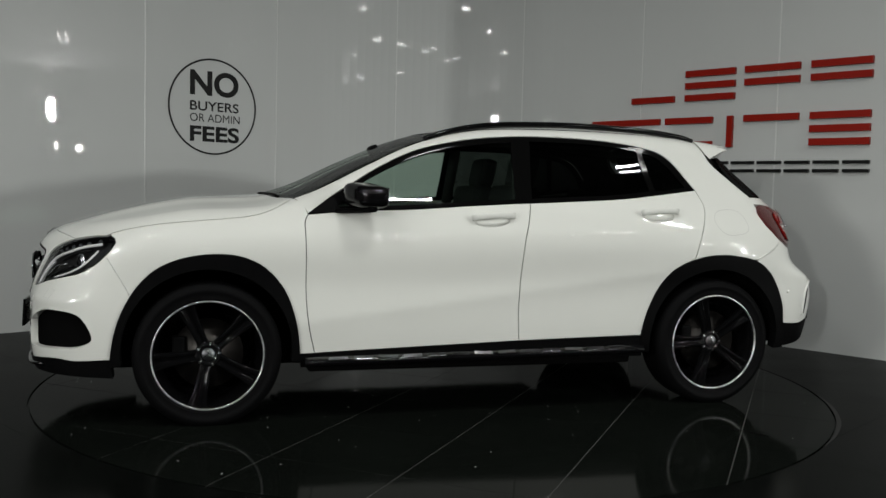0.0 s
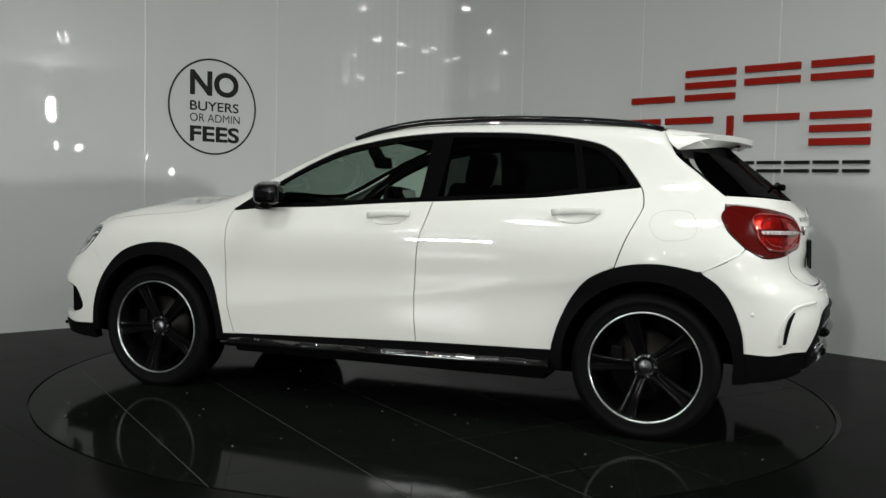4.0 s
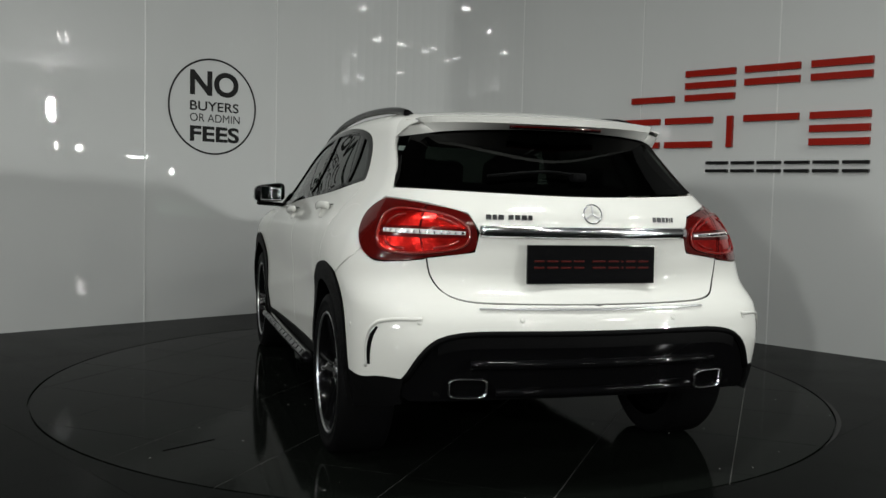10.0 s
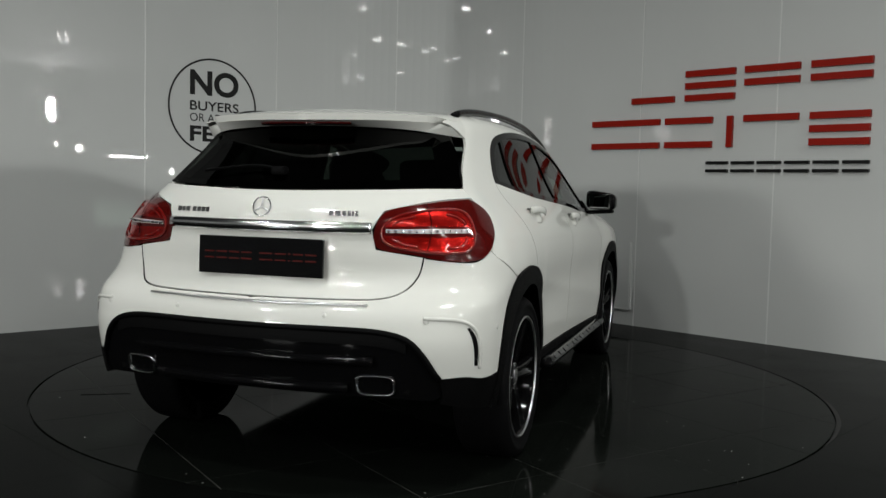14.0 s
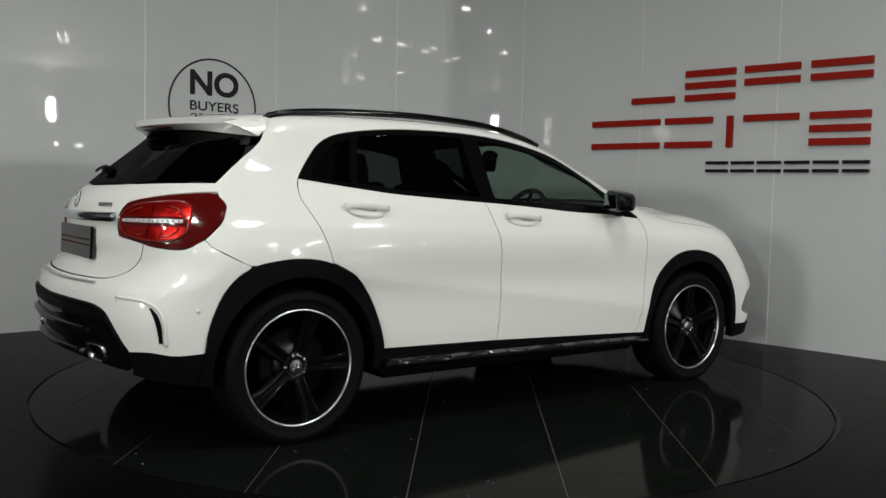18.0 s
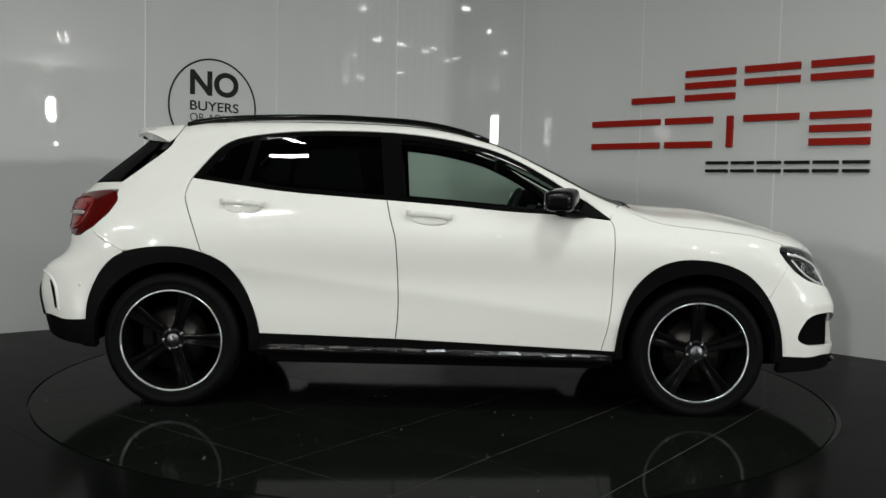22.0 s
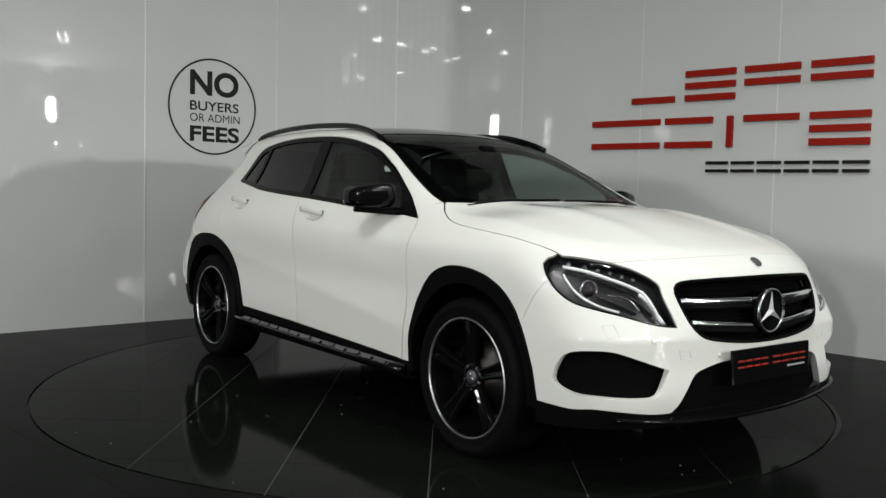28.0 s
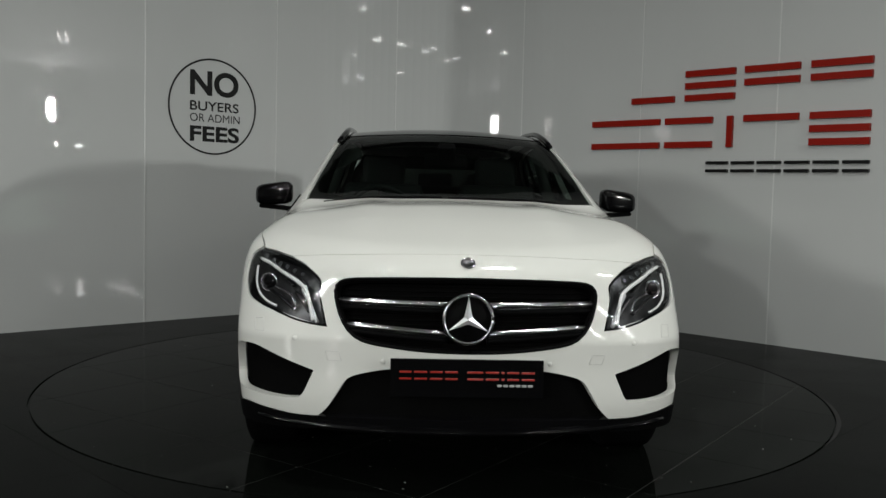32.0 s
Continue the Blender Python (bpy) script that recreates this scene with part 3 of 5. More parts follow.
def outer_floor():
    """Floor tiles round the turntable, laid on the diagonal."""
    floor = bpy.data.objects["floor"]
    size, n, g = 0.6, 20, 0.0007
    turn = Matrix.Rotation(math.radians(45), 2)
    for i in range(-16, 16):
        for j in range(-16, 16):
            x0, y0 = i * size + 0.083, j * size + 0.2
            corner = [turn @ Vector((x0 + a * size, y0 + b * size)) for a, b in ((0, 0), (1, 0), (1, 1), (0, 1))]
            mid = sum(corner, Vector((0, 0))) / 4
            if not (-5.2 < mid.x < 5.2 and -9 < mid.y < 4.4):
                continue
            near, far = min(c.length for c in corner), max(c.length for c in corner)
            if far < RING:
                continue
            if mid.length > RING + size * 0.75:
                sq = [turn @ Vector((x0 + a, y0 + b)) for a, b in ((g, g), (size - g, g), (size - g, size - g), (g, size - g))]
                tile([tuple(v) for v in sq], 0.0, floor, mat=OUTER_TILE)
                continue
            # cut round by the turntable's edge
            verts, faces, keep = [], [], {}
            for a in range(n + 1):
                for b in range(n + 1):
                    v = turn @ Vector((x0 + g + (size - 2 * g) * a / n, y0 + g + (size - 2 * g) * b / n))
                    verts.append((v.x, v.y, 0.0))
            for a in range(n):
                for b in range(n):
                    q = (a * (n + 1) + b, (a + 1) * (n + 1) + b, (a + 1) * (n + 1) + b + 1, a * (n + 1) + b + 1)
                    far_off = [math.hypot(verts[k][0], verts[k][1]) - RING for k in q]
                    if min(far_off) >= 0:
                        faces.append(q)
                    elif max(far_off) > 0:
                        c = sum((Vector(verts[k]) for k in q), Vector()) / 4
                        nx, ny = c.x / c.length, c.y / c.length
                        poly, out = [verts[k] for k in q], []
                        for p, r in zip(poly, poly[1:] + poly[:1]):
                            dp, dr = p[0] * nx + p[1] * ny - RING, r[0] * nx + r[1] * ny - RING
                            if dp >= 0:
                                out.append(p)
                            if (dp < 0) != (dr < 0):
                                t = dp / (dp - dr)
                                out.append((p[0] + t * (r[0] - p[0]), p[1] + t * (r[1] - p[1]), 0.0))
                        if len(out) > 2:
                            faces.append(tuple(range(len(verts), len(verts) + len(out))))
                            verts += out
            if faces:
                used = sorted({k for f in faces for k in f})
                new_id = {k: m for m, k in enumerate(used)}
                raw("tile", [verts[k] for k in used], [tuple(new_id[k] for k in f) for f in faces], OUTER_TILE, floor, smooth=False)

# ---- the car ----
AXLE, WHEEL_R = 1.3495, 0.345
DLO_TOP = [(-1.288, 1.172), (-1.234, 1.245), (-1.169, 1.322), (-1.099, 1.369), (-1.011, 1.395), (-0.833, 1.421), (-0.625, 1.435), (-0.416, 1.438), (-0.236, 1.434),
           (-0.025, 1.415), (0.156, 1.383), (0.306, 1.344), (0.426, 1.293), (0.544, 1.23), (0.661, 1.158), (0.748, 1.105), (0.832, 1.045), (0.885, 1.003)]
DLO_LOW = [(0.654, 1.024), (0.362, 1.037), (0.071, 1.059), (-0.22, 1.078), (-0.511, 1.094), (-0.803, 1.113), (-1.04, 1.14)]
SPLIT = [(-0.269, 1.08), (-0.245, 0.977), (-0.221, 0.893), (-0.207, 0.749), (-0.199, 0.603), (-0.199, 0.487), (-0.209, 0.367)]
REAR_SHUT = [(-1.288, 1.172), (-1.303, 1.13), (-1.307, 1.078), (-1.28, 1.01), (-1.242, 0.925), (-1.198, 0.798)]
FRONT_SHUT = [(0.885, 1.003), (0.902, 0.969), (0.902, 0.919), (0.899, 0.776), (0.896, 0.601), (0.879, 0.455), (0.85, 0.330)]
FRONT_ARCH = [(0.92, 0.328), (0.934, 0.442), (0.959, 0.545), (0.998, 0.639), (1.058, 0.716), (1.126, 0.77), (1.209, 0.802), (1.295, 0.812), (1.396, 0.806),
              (1.498, 0.782), (1.587, 0.738), (1.663, 0.665), (1.725, 0.565), (1.765, 0.449), (1.785, 0.324)]
REAR_ARCH = [(-1.781, 0.436), (-1.77, 0.526), (-1.741, 0.614), (-1.693, 0.701), (-1.621, 0.769), (-1.521, 0.805), (-1.393, 0.82), (-1.266, 0.811),
             (-1.154, 0.779), (-1.07, 0.729), (-1.0, 0.643), (-0.95, 0.542), (-0.921, 0.456), (-0.906, 0.383)]
# lines shared by neighbouring panels
BONNET_SIDE = [(0.951, 0.700), (1.024, 0.758), (1.127, 0.797), (1.277, 0.815), (1.48, 0.822), (1.653, 0.815), (1.788, 0.785)]
BONNET_NOSE = [(0.654, 0.867), (0.56, 0.876), (0.491, 0.881), (0.256, 0.892), (0.0, 0.897)]
LAMP_TOP = [(1.788, 0.785, 0.887), (1.85, 0.737, 0.884), (1.956, 0.654, 0.867)]
LAMP_INNER = [(1.956, 0.654, 0.867), (2.015, 0.600, 0.844), (2.082, 0.534, 0.793), (2.108, 0.531, 0.743), (2.138, 0.518, 0.686), (2.16, 0.502, 0.630)]
LAMP_LOW = [(2.16, 0.502, 0.630), (2.143, 0.563, 0.635), (2.119, 0.624, 0.647), (2.064, 0.707, 0.673), (1.995, 0.774, 0.693), (1.911, 0.827, 0.718), (1.837, 0.848, 0.764), (1.805, 0.850, 0.798)]
LAMP_OUTER = [(1.805, 0.850, 0.798), (1.78, 0.846, 0.829), (1.762, 0.837, 0.858), (1.768, 0.815, 0.879), (1.788, 0.785, 0.887)]
GRILLE = [(0.0, 0.553), (0.135, 0.556), (0.276, 0.569), (0.377, 0.588), (0.428, 0.622), (0.461, 0.679), (0.477, 0.735), (0.481, 0.757), (0.477, 0.775), (0.464, 0.790), (0.442, 0.799), (0.40, 0.804), (0.22, 0.812), (0.0, 0.816)]
MOUTH = [(2.165, 0.53, 0.308), (2.178, 0.495, 0.343), (2.187, 0.455, 0.408), (2.19, 0.425, 0.45), (2.198, 0.374, 0.470), (2.211, 0.265, 0.490), (2.225, 0.0, 0.500)]
CHIN = [(1.785, 0.87, 0.324), (1.95, 0.84, 0.318), (2.018, 0.804, 0.327), (2.109, 0.706, 0.319), (2.149, 0.598, 0.308), (2.165, 0.53, 0.308)]
FOG = [(2.02, 0.815, 0.548), (2.086, 0.752, 0.543), (2.166, 0.550, 0.473), (2.164, 0.562, 0.442), (2.155, 0.595, 0.376), (2.143, 0.64, 0.368), (2.037, 0.796, 0.372),
       (1.935, 0.85, 0.378), (1.868, 0.87, 0.411), (1.884, 0.87, 0.478), (1.929, 0.86, 0.53)]
GATE_SIDE = [(0.624, 0.879), (0.612, 0.815), (0.574, 0.756), (0.527, 0.732), (0.439, 0.721), (0.0, 0.716)]
TAIL_LAMP = [(-1.69, 0.728, 1.092), (-1.658, 0.785, 1.045), (-1.685, 0.815, 0.983), (-1.765, 0.827, 0.906), (-1.84, 0.797, 0.867), (-1.924, 0.694, 0.866), (-1.97, 0.59, 0.885), (-2.003, 0.455, 0.908),
             (-2.004, 0.441, 0.977), (-1.975, 0.475, 1.044), (-1.88, 0.601, 1.077), (-1.75, 0.70, 1.094)]
DIFFUSER = [(-2.05, 0.727, 0.443), (-2.065, 0.713, 0.467), (-2.093, 0.674, 0.535), (-2.11, 0.617, 0.589), (-2.125, 0.542, 0.61), (-2.144, 0.436, 0.617), (-2.182, 0.0, 0.617)]


FOG_RIM = [tuple(p) for p in smooth_outline(flat("nose", FOG), 0.014, 80)]


def centre(view, z0, z1, n=8):
    """Points of the skin's centre line, front or back."""
    return curve(view, [(0.0, z0 + (z1 - z0) * k / n) for k in range(n + 1)], 9)


HANDLES = ((-0.165, 0.066, 1.006, 0.990), (-1.113, -0.888, 1.040, 1.030))


def cup_rim(x0, x1, z0, z1, k=1.0, n=28):
    """Outline of the hollow behind a door handle."""
    tilt = (z1 - z0) / (x1 - x0)
    out = []
    for j in range(n):
        a = 2 * math.pi * j / n
        dx = 0.090 * k * math.cos(a)
        out.append(((x0 + x1) / 2 + dx, (z0 + z1) / 2 - 0.011 + tilt * dx + 0.029 * k * math.copysign(abs(math.sin(a)) ** 0.8, math.sin(a))))
    return out


def build_panels(car):
    W = PAINT
    pair("rear_door", patch("side", [(-0.209, 0.367)] + SPLIT[::-1][1:] + DLO_LOW[4:] + REAR_SHUT + REAR_ARCH[8:], 0.03, holes=[cup_rim(*HANDLES[1])]), W, car, "white rear door")
    pair("front_door", patch("side", [(0.85, 0.330)] + FRONT_SHUT[::-1][1:] + DLO_LOW[:4] + SPLIT, 0.03, holes=[cup_rim(*HANDLES[0])]), W, car, "white front door")
    side = curve("top", BONNET_SIDE, 0.04)
    nose = curve("front", BONNET_NOSE, 0.04)
    top, inner, low, outer = (curve("nose", c, 0.02) for c in (LAMP_TOP, LAMP_INNER, LAMP_LOW, LAMP_OUTER))
    wing = [(0.92, 0, 0.328), (0.85, 0, 0.330)] + [(x, 0, z) for x, z in FRONT_SHUT[::-1][1:]] + [(0.905, 0.745, 1.06)] + side + outer[::-1][1:]
    seam = curve("side", [(1.805, 0.798), (1.762, 0.73), (1.717, 0.652), (1.697, 0.612)], 0.04)
    wing += seam[1:] + [(x, 0, z) for x, z in FRONT_ARCH[::-1][3:-1]]
    pair("front_wing", patch("side", wing, 0.03, gap=0.0018), W, car, "white front wing")
    cowl = [(0.951, 0.700), (1.03, 0.5), (1.075, 0.25), (1.09, 0.0)]
    half = [p[:2] for p in side] + [p[:2] for p in top[1:]] + [p[:2] for p in nose[1:]]
    rim = half + [(x, -y) for x, y in half[::-1][1:]] + [(x, -y) for x, y in cowl[1:]] + [(x, y) for x, y in cowl[::-1][1:-1]]
    panel("bonnet", patch("top", rim, 0.04, gap=0.0020, corner=40), W, car, "white bonnet with two long creases")
    # side frame: windscreen pillar, roof edge and rear quarter
    rx = np.array([0.945, 0.843, 0.718, 0.554, 0.382, 0.20, 0.05, -0.10, -0.40, -0.80, -1.20, -1.37])
    ry = np.array([0.705, 0.700, 0.685, 0.655, 0.620, 0.590, 0.570, 0.562, 0.560, 0.555, 0.538, 0.528])
    re = roof_edge(rx, ry)
    frame_out = [(0.885, 1.003), (0.91, 1.05)] + [(p[0], p[2]) for p in re] + [(-1.402, 1.398), (-1.435, 1.335), (-1.55, 1.238), (-1.668, 1.14), (-1.672, 1.08), (-1.658, 1.045), (-1.687, 0.983), (-1.725, 0.945), (-1.768, 0.905), (-1.752, 0.882), (-1.585, 0.795)]
    frame_out += REAR_ARCH[5:9] + REAR_SHUT[::-1][:-1] + DLO_TOP
    pair("side_frame", patch("side", frame_out[:-1], 0.03, corner=38), W, car, "white roof pillar and rear quarter")
    # black glass roof, windscreen
    line = list(zip(rx, ry - 0.006))
    roof = [(0.12, 0.572), (0.05, 0.562), (-0.10, 0.555), (-0.40, 0.552), (-0.80, 0.547), (-1.20, 0.530), (-1.365, 0.520)]
    panel("roof", patch("top", roof + [(x, -y) for x, y in roof[::-1]] + [(0.165, -0.3), (0.18, 0.0), (0.165, 0.3)], 0.05, corner=40, tail_on=False), BLACK_GLOSS, car, "black glass roof")
    half = [p for p in line if p[0] > 0.1] + [(0.125, 0.573)]
    glass_rim = half + [(0.17, 0.3), (0.185, 0.0), (0.17, -0.3)] + [(x, -y) for x, y in half[::-1]] + [(x, -y) for x, y in cowl[1:]] + cowl[::-1][1:-1]
    screen = panel("windscreen", patch("top", glass_rim, 0.05, thick=0, lift=-0.003, corner=40), SCREEN_GLASS, car, "clear windscreen")
    band = half + [(0.17, 0.3), (0.185, 0.0), (0.17, -0.3)] + [(x, -y) for x, y in half[::-1]] + [(x, -y) for x, y in cowl[1:]] + cowl[::-1][1:-1]
    mid = [(0.90, 0.615), (0.70, 0.600), (0.45, 0.570), (0.26, 0.530), (0.235, 0.3), (0.25, 0.0)]
    hole = mid + [(x, -y) for x, y in mid[::-1][1:]] + [(0.985, -0.45), (1.035, 0.0), (0.985, 0.45)]
    panel("screen_border", patch("top", band, 0.05, thick=0, lift=-0.007, holes=[hole], corner=40), PRINT_BLACK, screen, "black printed screen border")
    # side glass in its black frame
    dlo = DLO_TOP + DLO_LOW
    keep = [(0.74, 1.045), (0.62, 1.155), (0.52, 1.215), (0.41, 1.268), (0.29, 1.315), (0.14, 1.353), (-0.03, 1.383), (-0.205, 1.400), (-0.190, 1.100), (0.07, 1.083), (0.362, 1.062), (0.60, 1.05)]
    rear = [(-0.315, 1.410), (-0.62, 1.408), (-0.83, 1.394), (-0.945, 1.378), (-0.99, 1.162), (-0.80, 1.137), (-0.52, 1.12), (-0.285, 1.106)]
    small = [(-0.985, 1.370), (-1.07, 1.345), (-1.13, 1.30), (-1.19, 1.235), (-1.225, 1.185), (-1.13, 1.172), (-1.03, 1.160)]
    pair("window_frame", patch("side", dlo, 0.03, lift=-0.001, thick=0.012, gap=0.001, holes=[keep, rear, small], corner=28, edge=0.015), PILLAR_BLACK, car, "gloss black window surround and door post")
    for name, rim, mat in (("front_side_window", keep, CLEAR_GLASS), ("rear_side_window", rear, PRIVACY_GLASS), ("quarter_window", small, PRIVACY_GLASS)):
        pair(name, patch("side", rim, 0.05, lift=-0.008, thick=0, gap=-0.004, corner=28), mat, car, "green-tinted glass" if mat == CLEAR_GLASS else "dark privacy glass")
    # tailgate and rear glass
    gate = curve("back", [(-y, z) for y, z in GATE_SIDE], 0.03)
    lamp = [(-1.96, 0.61, 0.883), (-2.003, 0.453, 0.906), (-2.005, 0.437, 0.977), (-1.976, 0.472, 1.046), (-1.88, 0.601, 1.080), (-1.76, 0.69, 1.096), (-1.70, 0.718, 1.099)]
    edge = [(-y, z) for _, y, z in lamp]
    half = [(-y, z) for y, z in GATE_SIDE[::-1]] + edge + [(-0.722, 1.10), (-0.700, 1.144), (-0.3, 1.128), (0.0, 1.122)]
    panel("tailgate", patch("back", half + [(-y, z) for y, z in half[::-1][1:-1]], 0.03, gap=0.0045), W, car, "white tailgate")
    half = [(0.0, 1.125), (-0.3, 1.131), (-0.690, 1.148), (-0.652, 1.21), (-0.612, 1.294), (-0.565, 1.365), (-0.3, 1.40), (0.0, 1.408)]
    rear_glass = panel("rear_window", patch("back", half + [(-y, z) for y, z in half[::-1][1:-1]], 0.04, thick=0, lift=-0.002), REAR_GLASS, car, "dark rear window")
    clear = [(0.0, 1.16), (-0.5, 1.168), (-0.585, 1.185), (-0.545, 1.28), (-0.50, 1.345), (-0.3, 1.362), (0.0, 1.366)]
    panel("screen_border", patch("back", half + [(-y, z) for y, z in half[::-1][1:-1]], 0.04, thick=0, lift=-0.006, holes=[clear + [(-y, z) for y, z in clear[::-1][1:-1]]]), PRINT_BLACK, rear_glass, "black printed glass border")
    # roof spoiler over the rear glass
    half = [(-1.372, 0.525), (-1.42, 0.575), (-1.48, 0.570), (-1.545, 0.545), (-1.60, 0.510), (-1.655, 0.42), (-1.73, 0.25), (-1.77, 0.12), (-1.785, 0.0)]
    spoiler = panel("roof_spoiler", patch("top", half + [(x, -y) for x, y in half[::-1][1:]], 0.035, thick=0.028, tail_on=False, close=True, corner=45), W, car, "white roof spoiler")
    cheek = [(-1.372, 1.452), (-1.45, 1.440), (-1.55, 1.422), (-1.585, 1.413), (-1.530, 1.400), (-1.440, 1.358), (-1.405, 1.39)]
    pair("spoiler_cheek", patch("side", cheek, 0.03, tail_on=False, thick=0.005, gap=0.0), W, spoiler)
    lip = curve("top", half[3:] + [(x, -y) for x, y in half[::-1][1:-3]], 0.04, -0.026, tail_on=False)
    verts, faces = [], []
    hem = curve("back", [(-y * (1 - 0.10 * abs(y / 0.57) ** 2), 1.388 - 0.022 * abs(y / 0.57) ** 2.5) for _, y, _ in lip], 9, 0.004)
    for (x, y, z), (gx, gy, zz) in zip(lip, hem):
        verts += [(x + 0.003, y, z), ((x + gx) / 2, (y + gy) / 2, (z + zz) / 2), (gx, gy, zz)]
    for side_y, end in ((1, 0), (-1, -1)):
        c = [(x, side_y * abs(y), z) for x, y, z in curve("side", [(-1.530, 1.399), (-1.440, 1.357)], 9, -0.004, tail_on=False)]
        a, b = lip[end], hem[end]
        raw("spoiler_end", [(a[0] + 0.003, a[1], a[2]), c[0], c[1], b], [(0, 1, 3), (1, 2, 3)], W, spoiler)
    for k in range(len(lip) - 1):
        for j in range(2):
            faces.append((3 * k + j, 3 * k + j + 1, 3 * k + j + 4, 3 * k + j + 3))
    raw("spoiler_underside", verts, faces, W, spoiler, label="white underside of the spoiler")
    line = [v for v in verts[1::3] if abs(v[1]) < 0.215]
    raw("brake_light_recess", *tube([(x - 0.001, y, z) for x, y, z in line], 0.011, 8, 0.9), BLACK_GLOSS, spoiler)
    raw("brake_light", *tube([(x - 0.007, y, z) for x, y, z in line], 0.0075, 8, 0.7), RED_LENS, spoiler, label="dark red high brake light")
    # bumpers
    corner = [(-1.95, 0.628, 0.872), (-1.91, 0.72, 0.862), (-1.84, 0.80, 0.862), (-1.768, 0.83, 0.902), (-1.752, 0.85, 0.880), (-1.585, 0.893, 0.792)]
    rb = centre("back", 0.617, 0.712, 6) + [(x, abs(y), zz) for x, y, zz in gate[::-1]][1:] + corner
    rb += [(-1.621, 0.9, 0.769), (-1.693, 0.9, 0.701), (-1.741, 0.9, 0.614), (-1.77, 0.89, 0.526), (-1.781, 0.89, 0.436), (-1.90, 0.855, 0.430), (-1.983, 0.80, 0.445)] + curve("heel", DIFFUSER, 0.03)[:-1]
    vent = [(-1.940, 0.838, 0.485), (-1.943, 0.838, 0.55), (-1.955, 0.83, 0.60), (-1.980, 0.814, 0.634), (-1.990, 0.806, 0.630), (-1.975, 0.82, 0.59), (-1.965, 0.828, 0.54), (-1.958, 0.830, 0.485)]
    bumper = panel("rear_bumper", both(patch("heel", rb, 0.028, gap=0.0, edge=0.025)), W, car, "white rear bumper")
    for s in pair("bumper_slot", patch("heel", vent, 0.02, lift=0.002, thick=0.004, edge=0.012), BLACK_PLASTIC, bumper, "black slot"):
        s = 1 if s.data.vertices[0].co.y > 0 else -1
        fin = curve("heel", [(-1.932, 0.842, 0.475), (-1.934, 0.842, 0.55), (-1.948, 0.834, 0.608), (-1.984, 0.812, 0.646), (-2.03, 0.765, 0.662), (-2.08, 0.67, 0.667)], 0.015, 0.0)
        raw("bumper_fin", *tube([(x, s * y, z) for x, y, z in fin], 0.0075, 10), W, bumper, label="white raised fin round the slot")
    fb = nose[::-1] + inner[1:] + low[1:] + seam[1:] + [(1.725, 0.89, 0.565), (1.765, 0.88, 0.449)]
    fb += curve("nose", CHIN, 0.03) + curve("nose", MOUTH, 0.03)[1:-1] + centre("front", 0.500, 0.553, 3) + curve("front", GRILLE, 0.03)[1:-1] + centre("front", 0.816, 0.897, 4)[:-1]
    panel("front_bumper", both(patch("nose", fb, 0.028, gap=0.0, thick=0.03, holes=[FOG_RIM], edge=0.025)), W, car, "white front bumper")
    # unseen dark sheets added behind the panels, so the gaps show as shade
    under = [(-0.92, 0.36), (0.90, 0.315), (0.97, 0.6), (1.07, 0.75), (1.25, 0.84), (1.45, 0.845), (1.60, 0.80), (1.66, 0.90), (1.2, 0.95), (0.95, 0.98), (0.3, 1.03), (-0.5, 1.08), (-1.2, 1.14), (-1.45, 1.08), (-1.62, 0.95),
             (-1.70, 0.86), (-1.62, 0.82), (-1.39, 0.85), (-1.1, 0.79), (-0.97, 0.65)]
    pair("side_gap_shade", patch("side", under, 0.06, lift=-0.016, thick=0), DARK_VOID, car)
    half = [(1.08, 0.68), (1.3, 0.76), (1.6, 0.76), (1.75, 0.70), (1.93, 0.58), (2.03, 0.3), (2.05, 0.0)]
    panel("bonnet_gap_shade", patch("top", half + [(x, -y) for x, y in half[::-1][1:]] + [(1.10, -0.3), (1.10, 0.3)], 0.07, lift=-0.018, thick=0), DARK_VOID, car)
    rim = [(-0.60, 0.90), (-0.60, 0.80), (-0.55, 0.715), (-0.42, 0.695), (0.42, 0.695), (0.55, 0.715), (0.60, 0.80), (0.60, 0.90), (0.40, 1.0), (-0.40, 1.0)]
    panel("tail_gap_shade", patch("back", rim, 0.06, lift=-0.014, thick=0, gap=0), DARK_VOID, car)
    lining = [(-1.37, 1.42), (-1.43, 1.30), (-1.58, 1.19), (-1.62, 1.12), (-1.30, 1.10), (-1.27, 1.20), (-1.16, 1.34), (-1.09, 1.38), (-0.83, 1.43), (-0.4, 1.445), (-0.02, 1.425), (0.16, 1.392), (0.31, 1.352), (0.43, 1.30), (0.67, 1.165),
              (0.84, 1.052), (0.89, 1.05), (0.70, 1.19), (0.44, 1.345), (0.20, 1.425), (-0.1, 1.465), (-0.8, 1.47)]
    pair("pillar_lining", patch("side", lining, 0.05, lift=-0.034, thick=0, gap=0), FABRIC_TRIM, car, "dark pillar lining")
    header = [(-0.60, 1.335), (0.60, 1.335), (0.575, 1.385), (0.55, 1.425), (-0.55, 1.425), (-0.575, 1.385)]
    panel("rear_header", patch("back", header, 0.05, lift=-0.03, thick=0, gap=0), FABRIC_TRIM, car, "dark lining over the rear window")
    strip = [(0.08, -0.56), (0.08, 0.56), (0.25, 0.55), (0.275, 0.3), (0.285, 0.0), (0.275, -0.3), (0.25, -0.55)]
    panel("front_header", patch("top", strip, 0.06, lift=-0.018, thick=0, gap=0), FABRIC_TRIM, car, "dark lining over the windscreen")
    return screen, bumper


